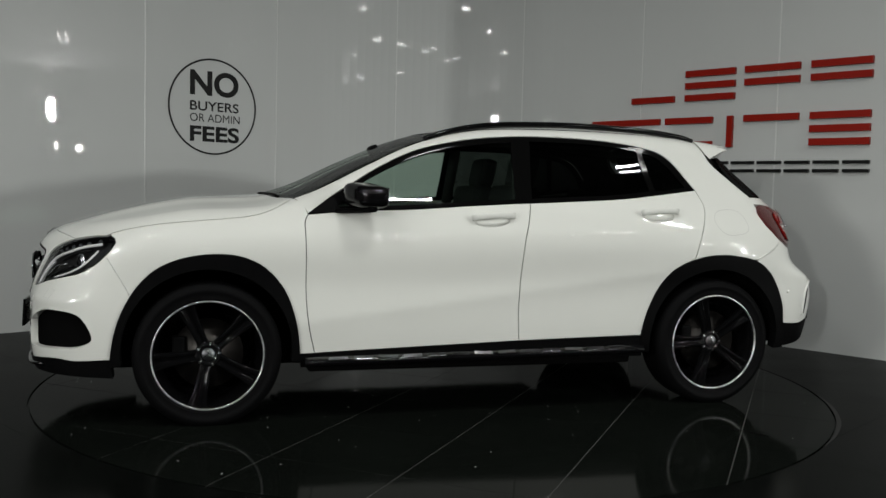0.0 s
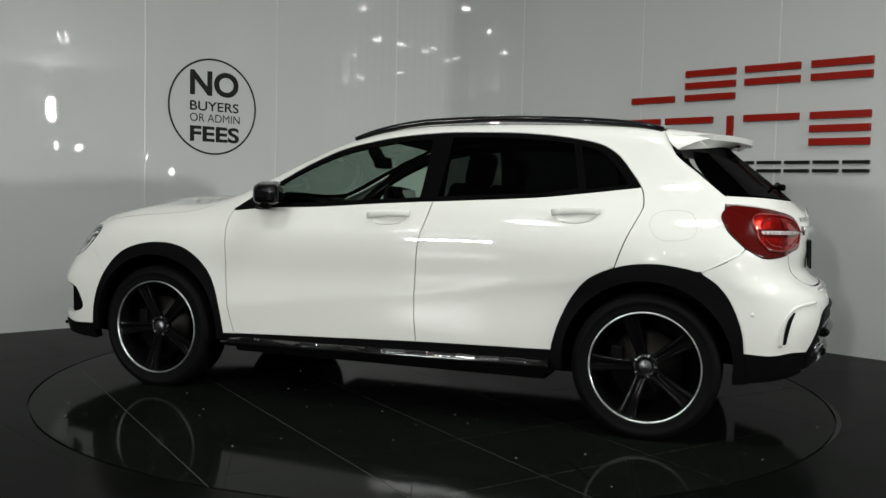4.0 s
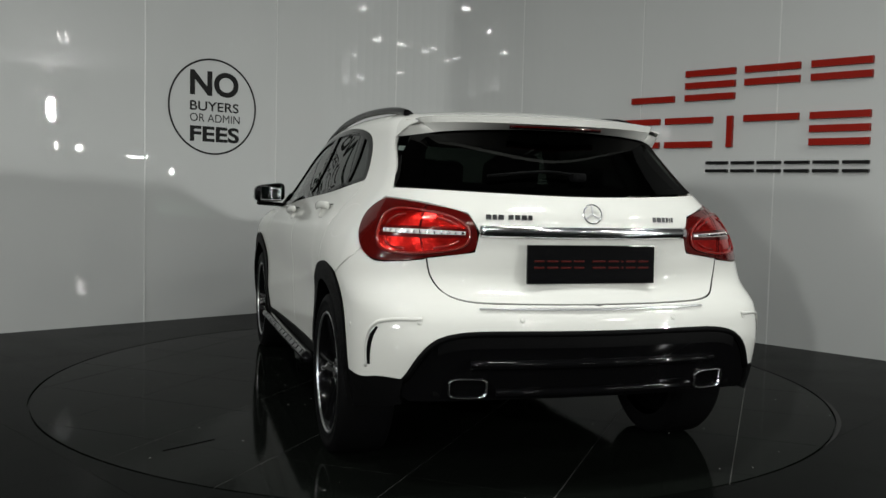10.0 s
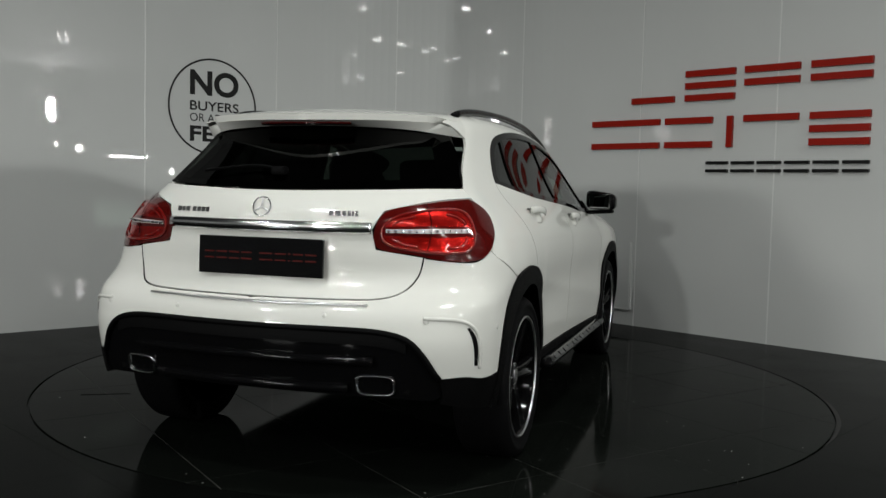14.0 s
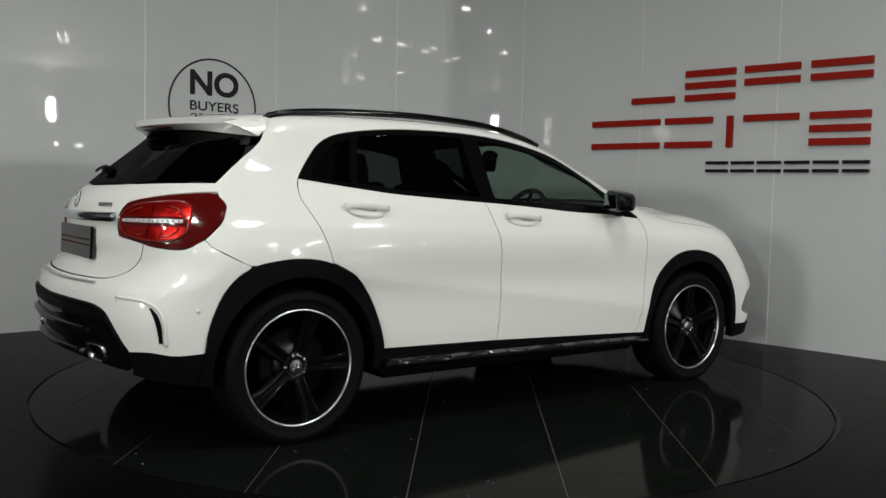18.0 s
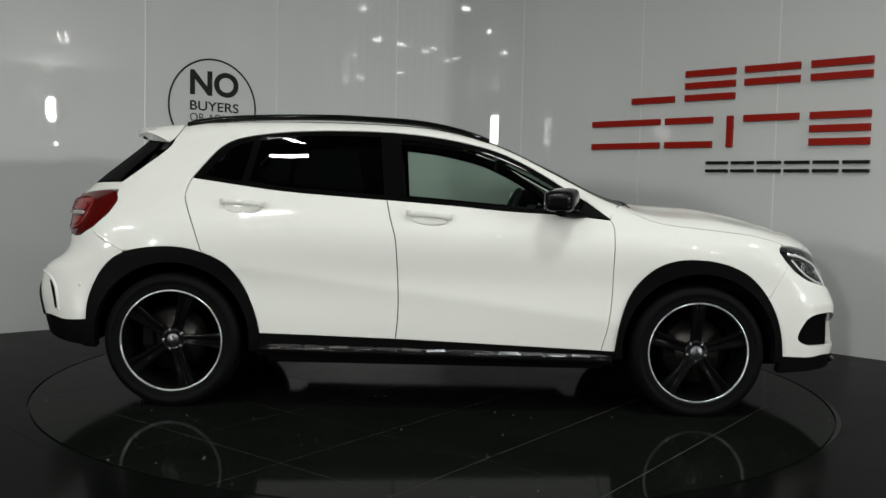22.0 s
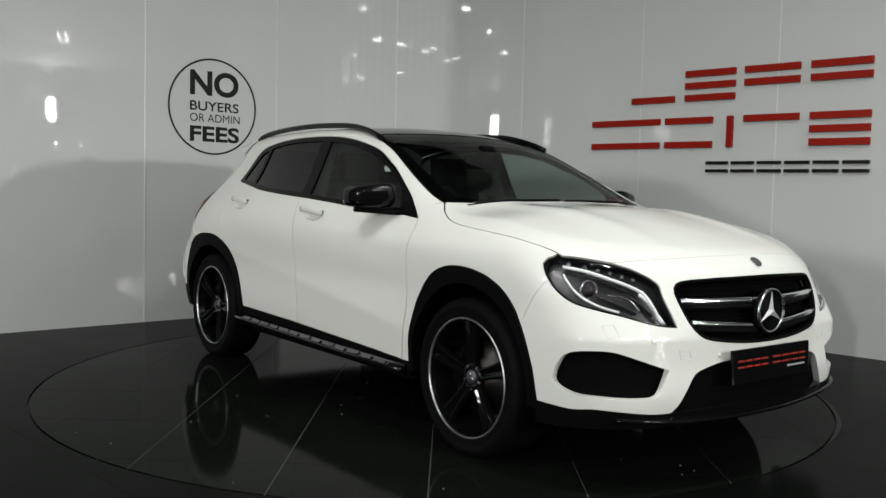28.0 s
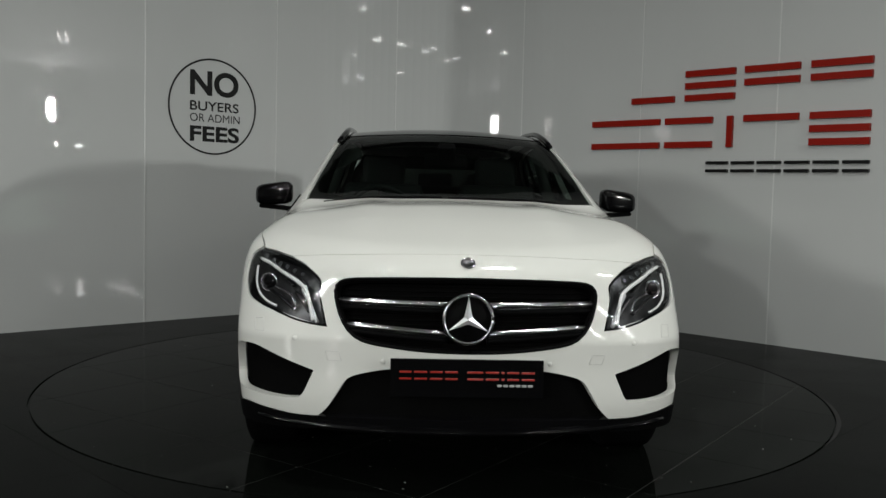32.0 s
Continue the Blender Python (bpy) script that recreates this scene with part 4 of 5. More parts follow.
def arch_ring(cx, outer, a0, a1, r):
    n = 26
    return outer + [(cx + r * math.cos(math.radians(a0 + (a1 - a0) * k / n)), 0.35 + r * math.sin(math.radians(a0 + (a1 - a0) * k / n))) for k in range(n + 1)]


def build_cladding(car):
    B = BLACK_PLASTIC
    front = arch_ring(AXLE, [(0.905, 0.288)] + FRONT_ARCH + [(1.788, 0.288)], -8, 188, 0.392)
    pair("front_arch_trim", patch("side", front, 0.03, lift=0.010, thick=0.05, gap=0.0, edge=0.02), B, car, "grained black wheel-arch trim")
    rear = arch_ring(-AXLE, [(-1.80, 0.30)] + REAR_ARCH + [(-0.915, 0.29)], -8, 188, 0.392)
    pair("rear_arch_trim", patch("side", rear, 0.03, lift=0.010, thick=0.05, gap=0.0, edge=0.02), B, car, "grained black wheel-arch trim")
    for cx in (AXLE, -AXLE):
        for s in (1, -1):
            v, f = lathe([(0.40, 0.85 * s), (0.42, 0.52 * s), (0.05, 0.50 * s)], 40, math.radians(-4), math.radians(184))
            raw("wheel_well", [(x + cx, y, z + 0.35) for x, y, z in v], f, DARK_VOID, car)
    # sills with a gloss running board
    sill = [(-0.906, 0.383), (-0.209, 0.366), (0.85, 0.330), (0.92, 0.328), (0.915, 0.262), (-0.92, 0.27)]
    for ob in pair("sill_trim", patch("side", sill, 0.04, lift=0.006, thick=0.03, gap=0.0), B, car, "black sill trim"):
        s = 1 if ob.data.vertices[0].co.y > 0 else -1
        path = [(x, s * (0.872 + 0.012 * math.cos(x)), 0.303 - 0.012 * (x / 0.9)) for x in np.linspace(-0.90, 0.90, 19)]
        raw("running_board", *tube(path, 0.040, 14, 0.62), BLACK_GLOSS, ob, label="gloss black running board")
        for k, x in enumerate(np.linspace(-0.74, 0.74, 13)):
            y, z = 0.872 + 0.012 * math.cos(x) + 0.030, 0.303 - 0.012 * (x / 0.9) + 0.0165
            bm = bmesh.new()
            box(bm, (0.098, 0.022, 0.008), pose(x, s * y, z, -s * (44 + 9 * math.sin(2.3 * k)), 2.5 * math.sin(1.7 * k), 5 * s * math.sin(2.9 * k)), 0.0035, 3)
            part("tread_pad", bm, TREAD_METAL, ob, "polished dark metal tread pad")
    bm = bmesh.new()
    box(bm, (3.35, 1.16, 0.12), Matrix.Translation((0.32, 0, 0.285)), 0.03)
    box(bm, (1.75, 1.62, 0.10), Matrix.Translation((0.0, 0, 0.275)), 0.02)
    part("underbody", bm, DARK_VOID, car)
    # chin, mouth and splitter
    chin = [(1.785, 0.87, 0.326)] + curve("nose", CHIN, 0.03) + [(2.15, 0.54, 0.258), (2.08, 0.70, 0.256), (1.98, 0.80, 0.250), (1.785, 0.87, 0.236)]
    pair("chin_corner", patch("nose", chin, 0.03, lift=0.006, thick=0.05, gap=0.0), B, car, "grained black chin corner")
    chin = curve("nose", [(2.165, 0.53, 0.308), (2.21, 0.25, 0.310)], 0.03)[:-1] + centre("front", 0.310, 0.255, 4) + [(2.16, 0.45, 0.255), (2.15, 0.53, 0.262)]
    panel("chin_lip", both(patch("nose", chin, 0.03, lift=0.004, thick=0.05, gap=0.0)), BLACK_GLOSS, car, "gloss black lower lip")
    mouth = [(-y, z) for y, z in [(0.0, 0.30), (0.54, 0.30), (0.51, 0.35), (0.47, 0.41), (0.44, 0.46), (0.39, 0.485), (0.27, 0.51), (0.0, 0.52)]]
    rim = [(y, z) for y, z in mouth] + [(-y, z) for y, z in mouth[::-1][1:-1]]
    intake = panel("lower_intake", patch("front", rim, 0.05, lift=-0.028, thick=0, gap=0), DARK_VOID, car, "black lower air intake")
    for z in (0.37, 0.43):
        w = 0.44 - (z - 0.34) * 0.7
        raw("intake_slat", *tube(curve("front", [(-w, z), (0, z), (w, z)], 0.08, -0.034), 0.004, 6), DARK_VOID, intake)
    tip = curve("nose", [(2.07, 0.74, 0.295), (2.13, 0.62, 0.285), (2.18, 0.45, 0.272), (2.21, 0.25, 0.266), (2.224, 0.0, 0.264)], 0.04, 0.008)
    raw("splitter", *tube(tip + flip_y(tip[::-1])[1:], 0.017, 12, 0.6), WHEEL_BLACK, car, label="gloss black splitter")
    # fog openings
    for ob in pair("fog_grille", patch("nose", FOG_RIM, 0.03, lift=-0.035, thick=0, gap=-0.02), DARK_VOID, car, "black fog-lamp grille"):
        s = 1 if ob.data.vertices[0].co.y > 0 else -1
        for z in (0.415, 0.455, 0.495):
            inner_y = 0.62 + (0.47 - z) * 0.25 if z < 0.47 else 0.64 + (z - 0.47) * 2.3
            line = curve("nose", [(2.13, inner_y, z), (2.08, 0.745, z), (2.03, 0.80, z), (1.98, 0.83, z)], 0.04, -0.045)
            raw("grille_bar", *tube([(x, s * y, zz) for x, y, zz in line], 0.004, 6), DARK_VOID, ob)
    # rear: gloss valance, matt lower edge, tail pipes
    edge = curve("heel", DIFFUSER, 0.03)
    val = edge + centre("back", 0.617, 0.372, 8)[1:] + [(-2.12, 0.30, 0.370), (-2.09, 0.52, 0.366), (-2.04, 0.70, 0.360), (-2.03, 0.735, 0.38)]
    valance = panel("rear_valance", both(patch("heel", val, 0.03, lift=-0.006, thick=0.03, gap=0)), VALANCE_BLACK, car, "gloss black rear valance")
    raw("valance_edge", *tube([tuple(p) for p in edge] + flip_y(edge[::-1])[1:], 0.011, 8), BLACK_PLASTIC, valance, label="matt black rim")
    low = [(-1.781, 0.89, 0.440), (-1.90, 0.855, 0.434), (-1.983, 0.80, 0.449), (-2.05, 0.727, 0.446), (-2.03, 0.735, 0.38), (-2.0, 0.70, 0.350), (-1.92, 0.80, 0.322), (-1.80, 0.86, 0.302)]
    pair("rear_lower_trim", patch("heel", low, 0.03, lift=0.002, thick=0.04, gap=0), B, car, "black lower corner trim")
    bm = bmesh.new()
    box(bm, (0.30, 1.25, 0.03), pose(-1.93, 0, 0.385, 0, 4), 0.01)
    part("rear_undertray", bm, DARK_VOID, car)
    band = [(-y, z) for x, y, z in edge if y < 0.63]
    band = band + [(-y, z) for y, z in band[::-1][1:]]
    band = band + [(y, z - 0.052) for y, z in band[::-1]]
    panel("valance_band", patch("back", band, 0.03, lift=0.0, thick=0.006, gap=0), BLACK_PLASTIC, valance, "matt black upper band")
    for z, w in ((0.505, 0.50), (0.40, 0.40)):
        line = curve("back", [(-w, z), (0, z), (w, z)], 0.06, -0.002)
        raw("valance_ridge", *tube(line, 0.024, 14, 0.8), VALANCE_BLACK, valance)
    for s in (1, -1):
        ex = [(0.073 * c, 0.038 * d) for c, d in [(math.copysign(abs(math.cos(a)) ** 0.45, math.cos(a)), math.copysign(abs(math.sin(a)) ** 0.45, math.sin(a))) for a in np.linspace(0, 2 * math.pi, 33)[:-1]]]
        rings = [(-0.030, 0.85), (0.004, 0.88), (0.008, 0.94), (0.003, 1.0), (-0.020, 1.0)]
        verts, faces = [], []
        for rise, k in rings:
            spots = []
            for u, v in ex:
                y, z = s * 0.502 + u * k, 0.416 + v * k
                spots.append((-y, z))
            verts += curve("back", spots, 9, rise)
        n = len(ex)
        for i in range(4):
            faces += [(i * n + k, i * n + (k + 1) % n, (i + 1) * n + (k + 1) % n, (i + 1) * n + k) for k in range(n)]
        pipe = raw("tail_pipe", verts, [f[::-1] for f in faces], CHROME, car, label="chrome rectangular tail pipe")
        raw("pipe_inside", [(x - 0.012, y, z) for x, y, z in verts[:n]], [tuple(range(n))], DARK_VOID, pipe)


def build_wheels(car):
    tyre = [(0.258, -0.105), (0.275, -0.112), (0.31, -0.116), (0.332, -0.106), (0.342, -0.090), (0.3445, -0.06), (0.345, 0.0), (0.3445, 0.06), (0.342, 0.090), (0.332, 0.106), (0.315, 0.1155), (0.312, 0.117), (0.300, 0.117), (0.298, 0.1155), (0.275, 0.112), (0.266, 0.1135), (0.2600, 0.108)]
    barrel = [(0.260, 0.104), (0.254, 0.107), (0.250, 0.103), (0.244, 0.085), (0.232, 0.03), (0.225, -0.09), (0.10, -0.092), (0.05, -0.07)]
    lip = [(0.2605, 0.100), (0.261, 0.1085), (0.2585, 0.1130), (0.2535, 0.1122), (0.252, 0.107), (0.2515, 0.098)]
    disc = [(0.165, 0.012), (0.165, 0.030), (0.09, 0.030), (0.085, 0.045), (0.0, 0.045)]
    cap = [(0.030, 0.066), (0.030, 0.075), (0.027, 0.078), (0.0, 0.079)]
    hub = [(0.062, 0.02), (0.062, 0.066), (0.055, 0.073), (0.036, 0.074), (0.034, 0.070), (0.0, 0.070)]

    def spoke():
        verts, faces = [], []
        rows = [(0.045, 0.028, 0.070), (0.075, 0.027, 0.074), (0.11, 0.028, 0.080), (0.15, 0.031, 0.086), (0.19, 0.035, 0.090), (0.225, 0.041, 0.094), (0.249, 0.050, 0.098)]
        for r, w, y in rows:
            for t, dy in ((-1.0, -0.030), (-0.98, -0.004), (-0.86, 0.0), (-0.42, 0.0), (-0.30, -0.010), (0.30, -0.010), (0.42, 0.0), (0.86, 0.0), (0.98, -0.004), (1.0, -0.030)):
                verts.append((w * t, y + dy, r))
        for i in range(len(rows) - 1):
            for k in range(9):
                a, b = i * 10 + k, (i + 1) * 10 + k
                faces.append((a, b, b + 1, a + 1))
        return verts, faces

    for cx in (AXLE, -AXLE):
        for s in (1, -1):
            turn = 18 * s if cx < 0 else (25 if s > 0 else 0)
            sit = 0.333 if cx > 0 else 0.339
            wheel = tagged(new("wheel"), "black five-spoke alloy wheel with a bright rim edge")
            wheel.parent = car
            wheel.matrix_basis = pose(cx, s * 0.770, sit, 0, 0, 0 if s > 0 else 180)
            v, f = flip(lathe(tyre, 96))
            # the tyre's foot flattens and bulges under the load
            v = [(x, y * (1.0 + 0.06 * max(0.0, 1 - (z + sit) / 0.06)) if z + sit > 0 else y * 1.06, max(z, -sit)) for x, y, z in v]
            raw("tyre", v, f, RUBBER, wheel)
            rim = raw("rim", *flip(lathe(barrel, 64)), WHEEL_BLACK, wheel)
            raw("rim_edge", *lathe(lip, 72), RIM_EDGE, wheel, label="bright machined rim edge")
            raw("brake_disc", *lathe(disc, 48), DISC_METAL, wheel)
            raw("hub", *lathe(hub, 32), BLACK_GLOSS, wheel)
            raw("hub_cap", *lathe(cap, 32), HUB_SILVER, wheel, label="silver hub cap")
            shapes = [moved(tube([(0, 0.0788, 0.002), (0, 0.0788, 0.022)], 0.0028, 6), Matrix.Rotation(2 * math.pi * k / 3, 4, "Y")) for k in range(3)]
            raw("cap_mark", *join(*shapes), CHROME, wheel)
            for k in range(5):
                raw("spoke", *flip(moved(spoke(), Matrix.Rotation(math.radians(72 * k + turn), 4, "Y"))), SPOKE_BLACK, wheel)
            for k in range(5):
                raw("wheel_bolt", *moved(lathe([(0.010, 0.060), (0.010, 0.072), (0.0, 0.074)], 8), Matrix.Rotation(math.radians(72 * k + 36 + turn), 4, "Y") @ Matrix.Translation((0, 0, 0.048))), MACHINED, wheel)
            bm = bmesh.new()
            box(bm, (0.06, 0.05, 0.13), pose(0.135, 0.02, 0.02), 0.012)
            part("brake_caliper", bm, BLACK_PLASTIC, wheel)


def build_lamps(car):
    top, inner, low, outer = (curve("nose", c, 0.02) for c in (LAMP_TOP, LAMP_INNER, LAMP_LOW, LAMP_OUTER))
    rim = top + inner[1:] + low[1:] + outer[1:-1]
    for s, head in zip((1, -1), pair("headlamp", patch("nose", rim, 0.03, lift=-0.045, thick=0, gap=-0.004), LAMP_INSIDE, car, "headlamp with black housing and bright light bars")):
        def side(shape):
            return shape if s > 0 else mirrored(shape)

        def line(pts, lift=-0.016):
            return [(x, s * y, z) for x, y, z in curve("nose", pts, 0.015, lift)]
        cover = panel("lamp_cover", side(patch("nose", rim, 0.03, lift=-0.002, thick=0, gap=0.002)), LAMP_GLASS, head, "clear cover")
        cover.visible_shadow = False
        hole = inset(np.array(flat("nose", rim)), 0.010)[::2]
        panel("lamp_bezel", side(patch("nose", rim, 0.03, lift=-0.006, thick=0.035, gap=0.002, holes=[[tuple(p) for p in hole]])), BLACK_GLOSS, head, "black bezel")
        brow = [(1.831, 0.799, 0.854), (1.911, 0.746, 0.839), (1.98, 0.694, 0.814), (2.035, 0.638, 0.788), (2.074, 0.596, 0.758), (2.107, 0.578, 0.710), (2.137, 0.562, 0.652)]
        raw("light_bar", *tube(line(brow, -0.014), 0.0068, 10), LIGHT_GUIDE, head, label="bright upper light bar")
        raw("light_bar", *tube(line([(1.850, 0.815, 0.825), (1.858, 0.812, 0.810), (1.896, 0.809, 0.772), (1.941, 0.794, 0.739), (1.998, 0.76, 0.712), (2.051, 0.71, 0.694)], -0.014), 0.0048, 8), LIGHT_GUIDE, head, label="bright lower light bar")
        raw("light_bar", *tube(line([(2.084, 0.678, 0.670), (2.118, 0.62, 0.654), (2.146, 0.55, 0.638)], -0.012), 0.0038, 8), LIGHT_GUIDE, head, label="bright foot of the light bar")
        shelf = [(1.838, 0.792, 0.861), (1.905, 0.748, 0.847), (1.975, 0.692, 0.824), (2.03, 0.632, 0.799), (2.072, 0.588, 0.768)]
        raw("chrome_shelf", *tube(line(shelf, -0.022), 0.0085, 10, 0.7), CHROME, head, label="chrome shelf under the lens row")
        raw("light_bar", *tube(line([(2.060, 0.606, 0.762), (2.092, 0.582, 0.726), (2.122, 0.566, 0.684), (2.143, 0.548, 0.648)], -0.020), 0.0075, 10), EMBLEM_SILVER, head, label="silver edge beside the light bar")
        raw("inner_bar", *tube(line([(1.997, 0.721, 0.762), (2.054, 0.657, 0.741), (2.09, 0.633, 0.701)], -0.02), 0.0045, 8), CHROME, head)
        beads = curve("nose", [(1.843, 0.78, 0.866), (1.896, 0.746, 0.856), (1.939, 0.714, 0.846), (1.973, 0.682, 0.837), (2.007, 0.65, 0.824), (2.034, 0.616, 0.812)], 9, -0.016)
        for k, (x, y, z) in enumerate(beads):
            p = Vector((x, s * y, z))
            r = 0.66 - 0.04 * k
            v, f = lathe([(0.0, 0.004 * r), (0.006 * r, 0.005 * r), (0.009 * r, 0.002), (0.013 * r, 0.004), (0.016 * r, 0.0), (0.0165 * r, -0.004)], 16, axis="z")
            m = Matrix.Translation(p) @ Vector((0.75, 0.6 * s, 0.35)).to_track_quat("Z", "Y").to_matrix().to_4x4()
            raw("led_lens", *moved((v, f), m), LED_LENS, head)
        for pts in ([(1.90, 0.775, 0.835), (1.97, 0.71, 0.812), (2.03, 0.65, 0.775)], [(1.96, 0.74, 0.755), (2.03, 0.69, 0.728), (2.085, 0.64, 0.695)], [(2.04, 0.63, 0.755), (2.08, 0.60, 0.72), (2.11, 0.575, 0.685)]):
            raw("reflector_fin", *tube(line(pts, -0.030), 0.010, 8, 0.6), GREY_METAL, head, label="dark silver reflector fin")
        p = Vector(line([(1.943, 0.766, 0.778), (1.944, 0.766, 0.778)], -0.03)[0])
        m = Matrix.Translation(p) @ Vector((0.9, 0.35 * s, 0.0)).to_track_quat("Z", "Y").to_matrix().to_4x4()
        raw("projector", *moved(lathe([(0.0, 0.016), (0.012, 0.014), (0.024, 0.006), (0.030, -0.006)], 24, axis="z"), m), BLACK_GLOSS, head, label="dark projector lens")
        raw("projector_ring", *moved(lathe([(0.030, 0.0), (0.034, 0.004), (0.037, 0.0), (0.036, -0.012)], 28, axis="z"), m), CHROME, head)
    # tail lamps
    for s, lamp in zip((1, -1), pair("tail_lamp", patch("heel", TAIL_LAMP, 0.025, lift=0.004, thick=0.05, gap=0.002, edge=0.015, corner=75), RED_LENS, car, "dark red tail lamp with a clear centre strip")):
        def side(shape):
            return shape if s > 0 else mirrored(shape)
        shell = [tuple(p) for p in inset(np.array(flat("heel", TAIL_LAMP)), 0.013)]
        panel("red_lens", side(patch("heel", shell, 0.02, lift=0.0055, thick=0.004, gap=0.0, edge=0.012, corner=60)), RED_LENS, lamp, "dark red lens")
        unit = [(0.735, 0.99), (0.745, 1.032), (0.79, 1.053), (0.90, 1.049), (1.01, 1.030), (1.070, 0.995), (1.081, 0.965), (1.072, 0.935), (1.04, 0.915), (0.95, 0.898), (0.85, 0.893), (0.775, 0.903), (0.742, 0.935)]

        def line(pts, lift):
            return [(x, s * y, z) for x, y, z in curve("heel", pts, 0.02, lift)]
        panel("red_reflector", side(patch("heel", unit, 0.02, lift=0.0075, thick=0.004, gap=0.0, edge=0.012, corner=60)), BRIGHT_LENS, lamp, "bright red reflector")
        loop = [tuple(p) for p in smooth_outline(unit, 0.016, 70)]
        raw("light_ring", *tube(line(loop + loop[:1], 0.0095), 0.0052, 10), LENS_RING, lamp, label="bright red light ring")
        band = [(0.745, 0.990), (0.90, 0.993), (1.07, 0.988), (1.07, 0.956), (0.90, 0.952), (0.745, 0.954)]
        panel("dark_band", side(patch("heel", band, 0.02, lift=0.009, thick=0.003, gap=0.0, edge=0.012)), RED_LENS, lamp, "dark red band")
        for arc in ([(0.84, 1.034), (0.80, 1.026), (0.775, 1.010), (0.768, 0.996)], [(0.86, 0.908), (0.81, 0.915), (0.782, 0.930), (0.772, 0.948)], [(0.96, 1.026), (1.01, 1.014), (1.045, 0.994)], [(0.96, 0.914), (1.01, 0.924), (1.045, 0.944)]):
            raw("lens_rib", *tube(line(arc, 0.009), 0.0042, 8), LENS_RING, lamp, label="bright curved reflector")
        rng = random.Random(3)
        spots = curve("heel", [(0.775 + 0.285 * t, 0.973) for t in np.linspace(0.0, 1.0, 13)], 9, 0.0125)
        for spot in spots:
            bm = bmesh.new()
            box(bm, (0.022, 0.005, 0.009), Matrix.Translation((spot[0], s * spot[1], spot[2])) @ pose(0, 0, 0, rng.uniform(-9, 9), rng.uniform(-5, 5), -57 * s + rng.uniform(-10, 10)), 0.002, 2)
            part("lens_facet", bm, CHROME, lamp, "bright lens facet")
        strip = [(0.762, 0.980), (0.90, 0.982), (1.066, 0.979), (1.066, 0.967), (0.90, 0.966), (0.762, 0.967)]
        panel("clear_strip", side(patch("heel", strip, 0.02, lift=0.0115, thick=0.004, gap=0.0, edge=0.012)), CLEAR_LENS, lamp, "clear ribbed strip")
        joint = curve("heel", [(-1.90, 0.615, 1.07), (-1.905, 0.62, 0.98), (-1.945, 0.625, 0.882)], 0.02, 0.0115)
        raw("lamp_joint", *tube([(x, s * y, z) for x, y, z in joint], 0.0015, 6), DARK_VOID, lamp)


def text_bars(widths, height, gap, at, turn, mat, parent, name, label):
    """Plain bars in place of letters, along the turn's x axis from its middle."""
    total = sum(abs(w) for w in widths) + gap * (len(widths) - 1)
    x = -total / 2
    for w in widths:
        if w > 0:
            bm = bmesh.new()
            box(bm, (w, height, 0.004), at @ turn @ Matrix.Translation((x + w / 2, 0, 0)), 0.0012, 1)
            part(name, bm, mat, parent, label)
        x += abs(w) + gap


